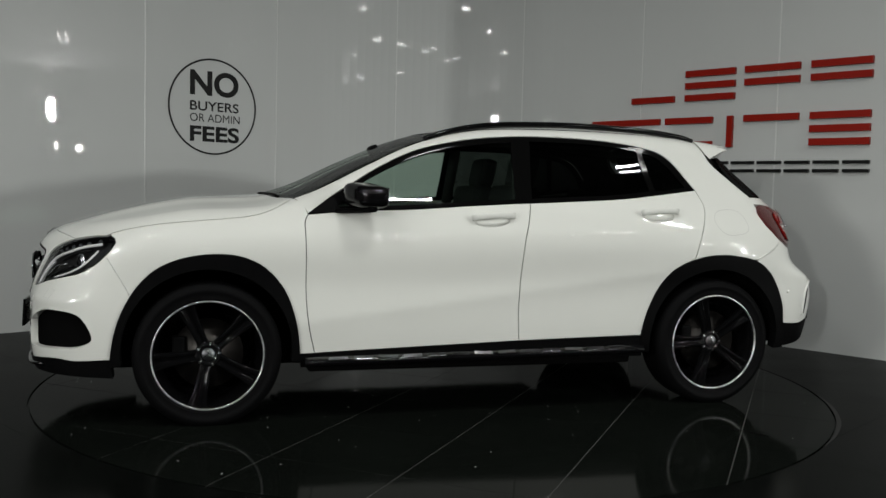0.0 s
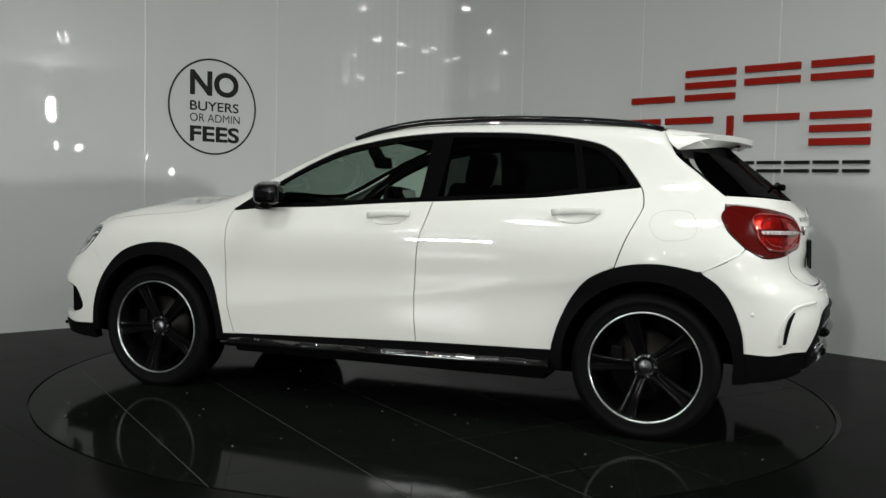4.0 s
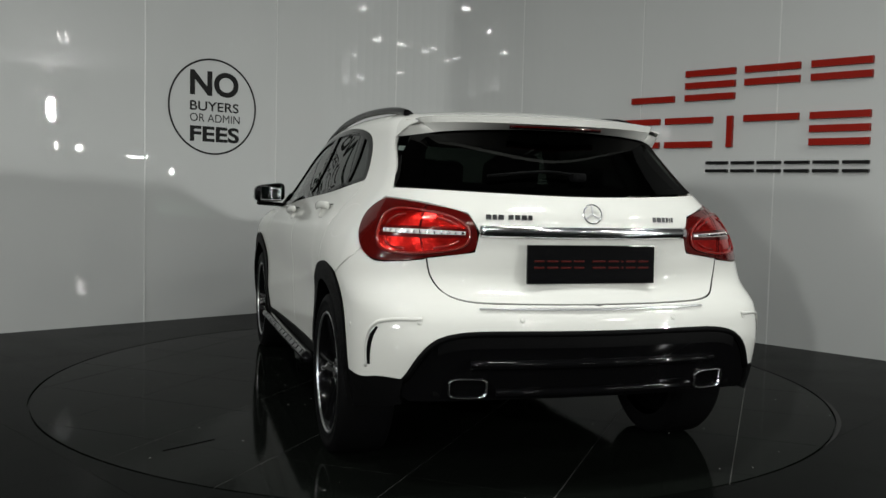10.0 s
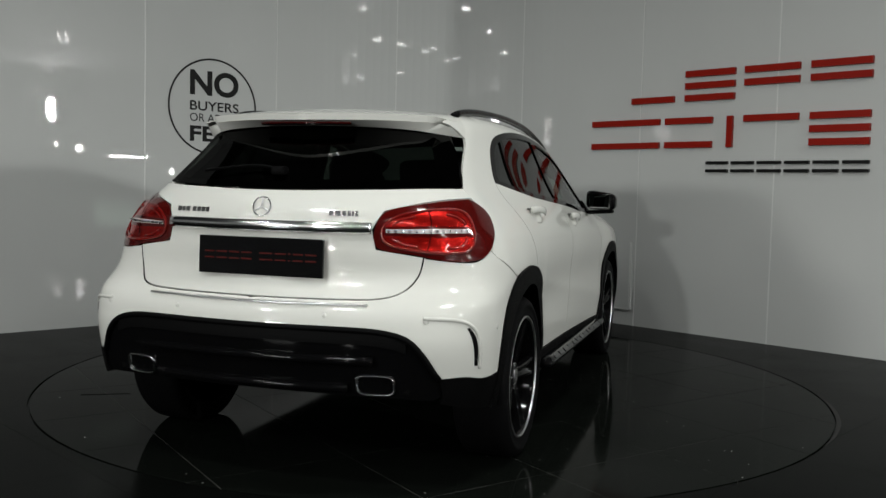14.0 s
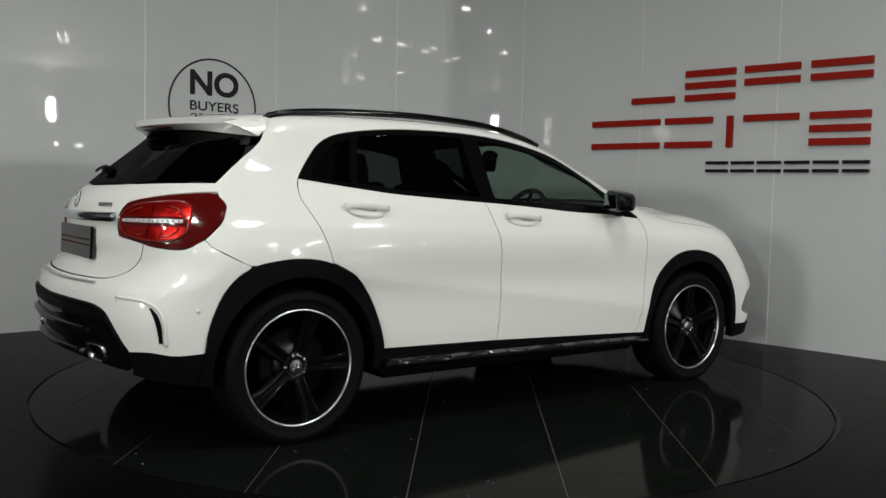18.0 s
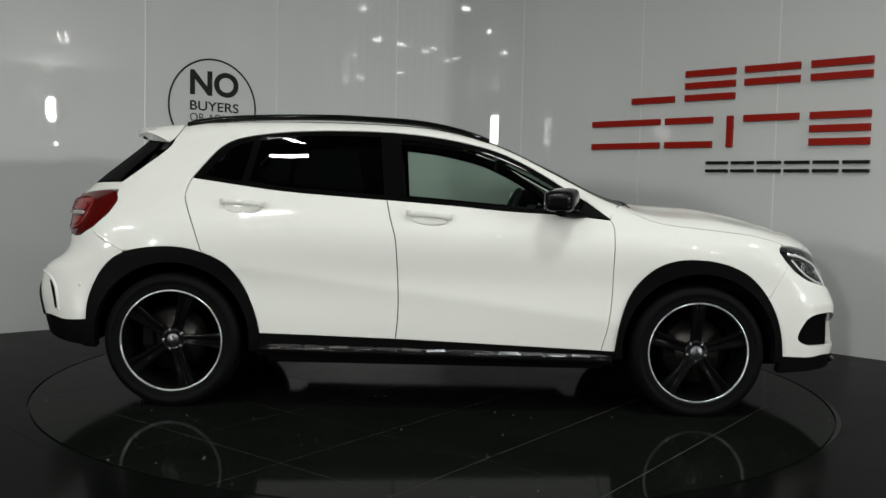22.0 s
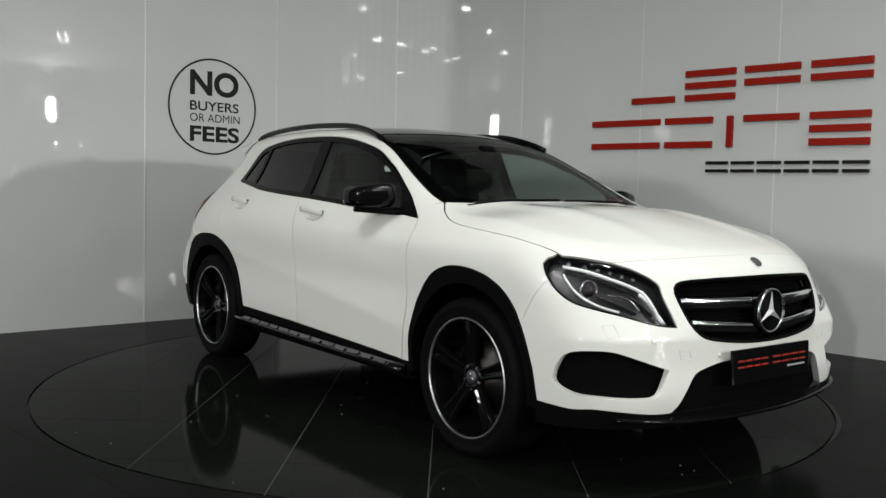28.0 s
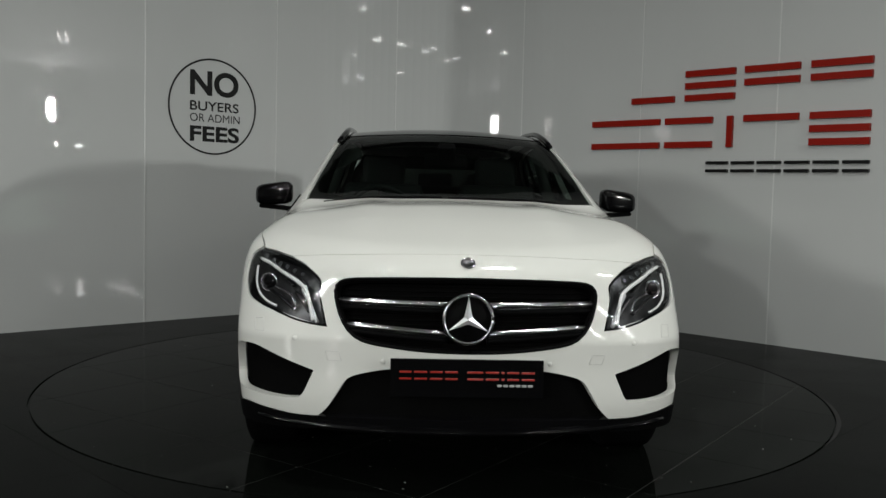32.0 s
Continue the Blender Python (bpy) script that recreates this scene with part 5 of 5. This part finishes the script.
def build_front(car):
    rim = curve("front", GRILLE, 0.04)
    half = [(p[1], p[2]) for p in rim]
    grille = panel("radiator_grille", patch("front", half + [(-y, z) for y, z in half[::-1][1:-1]], 0.04, lift=-0.05, thick=0, gap=-0.012), DARK_VOID, car, "black radiator grille with two bright bars")
    ring = [(y, z) for y, z in half]
    ring = ring + [(-y, z) for y, z in half[::-1][1:]]
    loop = [tuple(p) for p in curve("front", smooth_outline(ring[:-1], 0.03, 60).tolist(), 0.03, -0.004)]
    raw("grille_frame", *tube(loop + loop[:2], 0.0065, 8), BLACK_PLASTIC, grille, label="black grille frame")
    loop = [tuple(p) for p in curve("front", smooth_outline(ring[:-1], 0.03, 60).tolist(), 0.03, -0.020)]
    raw("grille_surround", *tube(loop + loop[:2], 0.0135, 8), PRINT_BLACK, grille)
    for z0, z1 in ((0.728, 0.722), (0.645, 0.618)):
        w = 0.462 if z0 > 0.7 else 0.432
        for s in (1, -1):
            line = curve("front", [(s * w, z0), (s * 0.3, z0 + (z1 - z0) * 0.4), (s * 0.07, z1)], 0.05, -0.008)
            raw("grille_bar", *tube(line, 0.0095, 12, 1.4), CHROME, grille, label="chrome grille bar")
            raw("grille_louvre", *tube([(x - 0.012, y, z - 0.022) for x, y, z in line], 0.018, 10, 0.8), BLACK_PLASTIC, grille)
    for z in np.arange(0.575, 0.81, 0.018):
        w = float(np.interp(z, [0.56, 0.60, 0.66, 0.75, 0.80], [0.20, 0.38, 0.44, 0.47, 0.42]))
        raw("grille_mesh", *tube(curve("front", [(-w, z), (0, z), (w, z)], 0.12, -0.04), 0.003, 5), DARK_VOID, grille)
    m = Matrix.Translation((2.232, 0, 0.675)) @ pose(0, 0, 0, 90, 0, 90)
    ring = raw("front_emblem", *moved(tube([(0.087 * math.cos(a), 0.087 * math.sin(a), 0) for a in np.linspace(0, 2 * math.pi, 49)], 0.0065, 10), m), CHROME, car, label="chrome ring with three plain arms")
    shapes = []
    for k in range(3):
        a = math.pi / 2 + 2 * math.pi * k / 3
        d, n = (math.cos(a), math.sin(a)), (-math.sin(a), math.cos(a))
        verts = [(0.02 * -d[0], 0.02 * -d[1], 0.0), (0.016 * n[0], 0.016 * n[1], 0), (0.083 * d[0], 0.083 * d[1], 0.002), (-0.016 * n[0], -0.016 * n[1], 0), (0, 0, 0.014)]
        shapes.append(moved((verts, [(4, 1, 2), (4, 2, 3), (0, 1, 4), (0, 4, 3)]), m))
    v, f = join(*shapes)
    raw("emblem_arms", v, f, EMBLEM_SILVER, ring, smooth=False)
    raw("emblem_back", *moved(lathe([(0.0, -0.004), (0.085, -0.004), (0.088, -0.02)], 40, axis="z"), m), BLACK_PLASTIC, ring)
    # bonnet badge
    p = curve("front", [(0.0, 0.868), (0.001, 0.868)], 9, 0.001)[0]
    m = Matrix.Translation(p) @ Vector(grad(np.array([p]))[0]).to_track_quat("Z", "Y").to_matrix().to_4x4()
    badge = raw("bonnet_badge", *moved(lathe([(0.0, 0.003), (0.020, 0.002), (0.021, 0.0035), (0.026, 0.003), (0.027, 0.0)], 28, axis="z"), m), HUB_SILVER, car, label="small round silver badge")
    raw("badge_ring", *moved(tube([(0.024 * math.cos(a), 0.024 * math.sin(a), 0.003) for a in np.linspace(0, 2 * math.pi, 29)], 0.0028, 8), m), CHROME, badge, label="chrome ring")
    # number plate, black with plain printed bars
    bm = bmesh.new()
    at = Matrix.Translation((2.245, 0, 0.473)) @ pose(0, 0, 0, 90, 0, 90) @ pose(0, 0, 0, -3)
    box(bm, (0.545, 0.136, 0.012), at @ Matrix.Translation((0, -0.006, 0)), 0.003)
    plate = part("front_plate", bm, WHEEL_BLACK, car, "black plate with plain red bars")
    for rise in (-0.008, 0.016):
        text_bars([0.042, 0.046, 0.044, 0.044, -0.014, 0.056, 0.046, 0.010, 0.042, 0.046], 0.007, 0.010, at @ Matrix.Translation((0, rise, 0.007)), Matrix(), RED_BAR, plate, "printed_bar", "red printed bar")
    text_bars([0.017] * 6, 0.008, 0.005, at @ Matrix.Translation((0.17, -0.030, 0.007)), Matrix(), GREY_BAR, plate, "printed_bar", "grey printed bar")
    # washer flaps and tow-eye cover, faint joints in the bumper
    for s in (1, -1):
        for flap in ([(2.03, 0.785, 0.640), (2.062, 0.755, 0.644), (2.085, 0.742, 0.601), (2.052, 0.772, 0.598)], [(2.172, 0.505, 0.545), (2.180, 0.455, 0.545), (2.187, 0.450, 0.512), (2.178, 0.500, 0.512)]):
            for a, b in zip(flap, flap[1:] + flap[:1]):
                loop = curve("nose", [a, tuple((np.array(a) + b) / 2), b], 0.012, 0.0004)
                raw("flap_joint", *tube([(x, s * y, z) for x, y, z in loop], 0.0008, 6), FINE_LINE, car, label="faint joint of a bumper flap")
    # parking sensors
    for y, z in ((0.62, 0.585), (0.30, 0.515)):
        for s in (1, -1):
            p, q = curve("front", [(s * y, z), (s * y + 0.001, z)], 9, 0.0), grad(np.array(curve("front", [(s * y, z), (s * y + 0.001, z)], 9)))[0]
            m = Matrix.Translation(p[0]) @ Vector(q).to_track_quat("Z", "Y").to_matrix().to_4x4()
            raw("parking_sensor", *moved(lathe([(0.0, 0.001), (0.009, 0.001), (0.0095, -0.002), (0.011, -0.002), (0.0115, 0.0008), (0.0125, 0.0)], 20, axis="z"), m), PAINT, car)


def build_rear(car):
    line = curve("back", [(-0.432, 0.982), (-0.2, 0.982), (0.0, 0.982), (0.2, 0.982), (0.432, 0.982)], 0.03, 0.010)
    raw("chrome_strip", *tube(line, 0.011, 16, 2.0), CHROME, car, label="chrome strip over the plate")
    line = curve("back", [(-0.46, 0.706), (-0.2, 0.703), (0.0, 0.702), (0.2, 0.703), (0.46, 0.706)], 0.03, 0.0)
    raw("loading_edge", *tube(line, 0.014, 12, 0.35), MACHINED, car, label="bright metal loading edge")
    p = curve("back", [(0.0, 0.862), (0.001, 0.862)], 9, 0.0)[0]
    at = Matrix.Translation((p[0] - 0.002, 0, 0.863)) @ pose(0, 0, 0, 90, 0, -90) @ pose(0, 0, 0, -2)
    bm = bmesh.new()
    box(bm, (0.534, 0.146, 0.012), at, 0.003)
    plate = part("rear_plate", bm, BLACK_GLOSS, car, "glossy black plate with plain red bars")
    for rise in (-0.012, 0.012):
        text_bars([0.042, 0.046, 0.044, 0.044, -0.014, 0.056, 0.046, 0.010, 0.042, 0.046], 0.007, 0.010, at @ Matrix.Translation((0, rise, 0.007)), Matrix(), DIM_RED, plate, "printed_bar", "dim red printed bar")
    # round emblem
    p = Vector(curve("back", [(0.0, 1.05), (0.001, 1.05)], 9, 0.006)[0])
    m = Matrix.Translation(p) @ pose(0, 0, 0, 90, 0, -90) @ pose(0, 0, 0, -14)
    ring = raw("rear_emblem", *moved(tube([(0.037 * math.cos(a), 0.037 * math.sin(a), 0) for a in np.linspace(0, 2 * math.pi, 37)], 0.0035, 8), m), CHROME, car, label="chrome ring with three plain arms")
    arms = [moved(tube([(0, 0, 0), (0.02 * math.cos(a), 0.02 * math.sin(a), 0), (0.035 * math.cos(a), 0.035 * math.sin(a), 0)], 0.0038, 6), m) for a in [math.pi / 2 + 2 * math.pi * k / 3 for k in range(3)]]
    raw("emblem_arms", *join(*arms), EMBLEM_SILVER, ring)
    for y, widths, name in ((0.325, [0.020, 0.016, 0.022, -0.006, 0.020, 0.020, 0.020, 0.016], "model_badge"), (-0.325, [0.018, 0.022, 0.016, 0.012, 0.006, 0.012], "drive_badge")):
        p = Vector(curve("back", [(-y, 1.034), (-y + 0.001, 1.034)], 9, 0.003)[0])
        q = grad(np.array([tuple(p)]))[0]
        yaw = math.degrees(math.atan2(q[1], q[0])) + 90
        text_bars(widths, 0.020, 0.005, Matrix.Translation(p) @ pose(0, 0, 0, 90, 0, yaw) @ pose(0, 0, 0, -10), Matrix(), CHROME, car, name, "plain chrome bar")
    for s in (1, -1):
        seam = curve("back", [(s * y, z) for y, z in GATE_SIDE], 0.03, -0.002)
        raw("tailgate_seal", *tube(seam, 0.0028, 6), DARK_VOID, car, label="dark tailgate gap")
    # wiper
    wiper = raw("rear_wiper", *tube(curve("back", [(0.02, 1.185), (-0.12, 1.20), (-0.36, 1.178)], 0.03, 0.018), 0.008, 8, 0.7), BLACK_PLASTIC, car, label="black rear wiper")
    p = curve("back", [(0.0, 1.185), (0.001, 1.185)], 9, 0.012)[0]
    bm = bmesh.new()
    box(bm, (0.05, 0.06, 0.035), Matrix.Translation(p), 0.012)
    part("wiper_cap", bm, BLACK_PLASTIC, wiper)
    for s in (1, -1):
        for x, y, z in ((-1.815, 0.88, 0.615), (-2.06, 0.66, 0.655), (-2.14, 0.30, 0.665)):
            a = np.array(curve("heel", [(x, y, z), (x - 0.001, y, z)], 9))[0]
            q = grad(a[None])[0]
            m = Matrix.Translation((a[0], s * a[1], a[2])) @ Vector((q[0], s * q[1], q[2])).to_track_quat("Z", "Y").to_matrix().to_4x4()
            raw("parking_sensor", *moved(lathe([(0.0, 0.001), (0.009, 0.001), (0.0095, -0.002), (0.011, -0.002), (0.0115, 0.0008), (0.0125, 0.0)], 20, axis="z"), m), PAINT, car)


def build_sides(car):
    for s in (1, -1):
        for x0, x1, z0, z1 in HANDLES:
            pts = []
            for k in range(9):
                t = k / 8
                pts.append(curve("side", [(x0 + (x1 - x0) * t, z0 + (z1 - z0) * t), (x0 + (x1 - x0) * t + 0.001, z0)], 9, 0.006 + 0.032 * math.sin(math.pi * min(1, max(0, 0.10 + 0.8 * t))) ** 0.6)[0])
            handle = raw("door_handle", *tube([(x, s * y, z) for x, y, z in pts], 0.0075, 14, 2.2), PAINT, car, label="white door handle")
            verts, n = [], 28
            for k, deep in ((1.04, 0.001), (0.97, 0.0045), (0.84, 0.0105), (0.6, 0.0138), (0.25, 0.0145)):
                verts += [(x, s * y, z) for x, y, z in curve("side", cup_rim(x0, x1, z0, z1, k), 9, -deep)]
            faces = [(i * n + j, i * n + (j + 1) % n, (i + 1) * n + (j + 1) % n, (i + 1) * n + j) for i in range(4) for j in range(n)] + [tuple(range(4 * n, 5 * n))]
            raw("handle_cup", verts, faces if s < 0 else [f[::-1] for f in faces], PAINT, handle, label="white hollow behind the grip")
            # a dark tube paints the shade between grip and door
            low = curve("side", [(x0 + 0.015, z0 + 0.016), (x0 + 0.09, z0 + 0.014), (x1 - 0.09, z1 + 0.016), (x1 - 0.015, z1 + 0.016)], 0.03, 0.004)
            raw("handle_shade_line", *tube([(x, s * y, z) for x, y, z in low], 0.0028, 6), GREY_METAL, handle, label="dark line painting the shade behind the grip")
        # roof rail
        xs = np.linspace(-1.36, 0.26, 34)
        ys = np.interp(xs, [-1.4, -0.8, -0.1, 0.05, 0.26], [0.535, 0.565, 0.572, 0.578, 0.600])
        base = roof_edge(xs, ys)
        lift = 0.040 * np.clip(np.sin(np.pi * np.clip((xs + 1.40) / 1.70, 0, 1)), 0, 1) ** 0.35 - 0.012
        rail = raw("roof_rail", *tube([(p[0], s * p[1], p[2] + h) for p, h in zip(base, lift)], 0.017, 12, 0.95), WHEEL_BLACK, car, label="gloss black roof rail")
        # door mirror
        mirror = tagged(new("door_mirror"), "gloss black door mirror")
        mirror.parent = car
        bm = bmesh.new()
        bmesh.ops.create_uvsphere(bm, u_segments=28, v_segments=18, radius=1.0)
        for v in bm.verts:
            x, y, z = v.co
            k = 4.6
            n = (abs(x) ** k + abs(y) ** k + abs(z) ** k) ** (1 / k)
            x, y, z = x / n, y / n, z / n
            x = x if x > 0 else x * 0.6
            v.co = (0.615 + (0.080 if x > 0 else 0.115) * x - 0.036 * y, s * (0.915 + 0.099 * y), 1.099 + 0.057 * z * (1 - 0.10 * y) - 0.008 * y)
        for f in bm.faces:
            f.smooth = True
        if s < 0:
            bmesh.ops.reverse_faces(bm, faces=bm.faces[:])
        part("mirror_shell", bm, WHEEL_BLACK, mirror)
        bm = bmesh.new()
        box(bm, (0.008, 0.142, 0.086), pose(0.546, s * 0.912, 1.097, 0, 0, 19 * s), 0.003)
        part("mirror_glass", bm, MIRROR, mirror, "mirror glass")
        raw("mirror_arm", *tube([(0.74, s * 0.80, 1.022), (0.69, s * 0.84, 1.024), (0.63, s * 0.90, 1.028), (0.60, s * 0.985, 1.034)], 0.026, 12, 0.5), BLACK_PLASTIC, mirror)
        sail = [(0.885, 1.006), (0.76, 1.096), (0.72, 1.02)]
        shape = patch("side", sail, 0.03, lift=0.006, thick=0.008, gap=0)
        panel("mirror_base", shape if s > 0 else mirrored(shape), BLACK_PLASTIC, mirror)
    # faint filled joint between rear quarter and bumper
    for s in (1, -1):
        joint = curve("side", [(-1.752, 0.882), (-1.66, 0.833), (-1.588, 0.795)], 0.03, -0.0012)
        raw("quarter_joint", *tube([(x, s * y, z) for x, y, z in joint], 0.0045, 8), PAINT, car, label="white joint over the rear wheel")
    # fuel flap on the car's left
    flap = [(-1.345, 0.992), (-1.36, 1.045), (-1.43, 1.068), (-1.524, 1.058), (-1.555, 1.005), (-1.548, 0.953), (-1.486, 0.931), (-1.394, 0.934)]
    inner = [tuple(p) for p in inset(np.array(flap), 0.0028)]
    panel("fuel_flap_gap", patch("side", flap, 0.03, lift=0.0008, thick=0, gap=0, holes=[inner], corner=70, edge=0.012), FINE_LINE, car, "fuel flap joint")
    # windscreen wipers
    for y0, y1 in ((-0.62, -0.05), (-0.02, 0.52)):
        line = [(p[0], p[1], p[2] - 0.004) for p in roof_edge(np.linspace(1.02 if y0 < -0.3 else 1.065, 1.05 if y0 < -0.3 else 1.005, 8), np.linspace(y0, y1, 8))]
        raw("wiper_blade", *tube(line, 0.008, 8), BLACK_PLASTIC, car)
    half = [(0.925, 0.700), (1.0, 0.55), (1.045, 0.25), (1.055, 0.0)]
    back = [(1.105, 0.0), (1.09, 0.25), (1.045, 0.5), (0.965, 0.695)]
    rim = half + back
    panel("cowl_panel", patch("top", [(x, -y) for x, y in half] + [(x, y) for x, y in half[::-1][1:]] + [(x, y) for x, y in back[::-1]] + [(x, -y) for x, y in back[1:]], 0.04, lift=-0.010, thick=0, gap=0), BLACK_PLASTIC, car)


def build_cabin(car):
    cabin = tagged(new("cabin"), "black cabin with fabric seats")
    cabin.parent = car
    bm = bmesh.new()
    box(bm, (2.6, 0.98, 0.05), Matrix.Translation((-0.35, 0, 0.40)), 0.01)
    box(bm, (1.72, 1.46, 0.05), Matrix.Translation((-0.02, 0, 0.395)), 0.01)
    for s in (1, -1):
        box(bm, (1.72, 0.05, 0.62), Matrix.Translation((-0.02, s * 0.755, 0.70)), 0.02)
    part("cabin_floor", bm, SEAT_CLOTH, cabin)
    half = [(0.17, 0.575), (-0.1, 0.565), (-0.4, 0.563), (-0.9, 0.553), (-1.36, 0.528)]
    panel("headlining", patch("top", half + [(x, -y) for x, y in half[::-1]], 0.08, lift=-0.016, thick=0, gap=0, tail_on=False), FABRIC_TRIM, cabin, "grey headlining")
    bm = bmesh.new()
    box(bm, (0.46, 1.36, 0.20), pose(0.70, 0, 0.93, 0, 6), 0.06, 4)
    box(bm, (0.20, 0.42, 0.06), pose(0.62, -0.36, 1.035, 0, 4), 0.025, 3)
    part("dashboard", bm, BLACK_PLASTIC, cabin)
    m = Matrix.Translation((0.38, -0.36, 0.985)) @ pose(0, 0, 0, 0, -66, 0)
    wheel = raw("steering_wheel", *moved(tube([(0.18 * math.cos(a), 0.18 * math.sin(a), 0) for a in np.linspace(0, 2 * math.pi, 41)], 0.015, 10), m), SEAT_CLOTH, cabin)
    raw("wheel_spokes", *moved(join(*[tube([(0, 0, -0.02), (0.17 * math.cos(a), 0.17 * math.sin(a), 0)], 0.02, 8, 0.5) for a in (0, math.pi, -math.pi / 2)]), m @ pose(0, 0, 0, 0, 0, 90)), BLACK_PLASTIC, wheel)
    for y in (0.36, -0.36):
        seat = new("front_seat")
        seat.parent = cabin
        for name, size, m, bev in (("seat_cushion", (0.50, 0.50, 0.16), pose(0.05, y, 0.60, 0, -8), 0.06), ("backrest", (0.15, 0.50, 0.60), pose(-0.28, y, 0.88, 0, -14), 0.06),
                                   ("headrest", (0.10, 0.27, 0.19), pose(-0.385, y, 1.255, 0, -12), 0.045)):
            bm = bmesh.new()
            box(bm, size, m, bev, 4)
            part(name, bm, SEAT_CLOTH, seat)
    bench = new("rear_bench")
    bench.parent = cabin
    for name, size, m, bev in (("seat_cushion", (0.50, 1.25, 0.16), pose(-0.75, 0, 0.62, 0, -6), 0.06), ("backrest", (0.15, 1.25, 0.60), pose(-1.08, 0, 0.88, 0, -18), 0.06)):
        bm = bmesh.new()
        box(bm, size, m, bev, 4)
        part(name, bm, SEAT_CLOTH, bench)
    for y in (0.36, 0, -0.36):
        bm = bmesh.new()
        box(bm, (0.09, 0.25, 0.14), pose(-1.185, y, 1.20, 0, -12), 0.035, 3)
        part("headrest", bm, SEAT_CLOTH, bench)
    bm = bmesh.new()
    box(bm, (0.03, 0.24, 0.075), pose(0.36, 0.0, 1.30, 0, 12), 0.02, 3)
    box(bm, (0.06, 0.10, 0.10), pose(0.40, 0.0, 1.345, 0, 30), 0.02, 2)
    part("inside_mirror", bm, BLACK_PLASTIC, cabin)
    for s in (1, -1):
        raw("post_lining", *tube([(-0.24, s * 0.70, 1.06), (-0.27, s * 0.60, 1.41)], 0.035, 8), FABRIC_TRIM, cabin)


def build_car():
    car = tagged(new("car"), "white compact crossover with black glass roof and alloy wheels", "car")
    build_panels(car)
    build_cladding(car)
    build_wheels(car)
    build_lamps(car)
    build_front(car)
    build_rear(car)
    build_sides(car)
    build_cabin(car)
    return car


TILE_TURN, TILE_SHIFT = math.radians(52.0), (0.018, 0.014)
build_room()
build_signs()
outer_floor()
turntable = build_turntable()
build_sparkles(turntable)
build_gap()
car = build_car()

# turntable heading of the car: a steady turn that slows at the very end
TURN = [(0.0, 195.39), (6.0, 142.75), (12.0, 89.37), (18.0, 35.95), (24.0, -17.3), (31.4, -83.0), (31.8, -86.3), (32.0, -87.58)]


def motions():
    rows = []
    for k in range(65):
        t = k * 0.5
        a = float(np.interp(t, [r[0] for r in TURN], [r[1] for r in TURN]))
        rows.append((t, a))
    walk(turntable, [(t, pose(0, 0, 0, 0, 0, a)) for t, a in rows])
    walk(car, [(t, pose(0, 0, 0, 0, 0, a) @ pose(-0.0014, 0.0224, 0)) for t, a in rows])


motions()
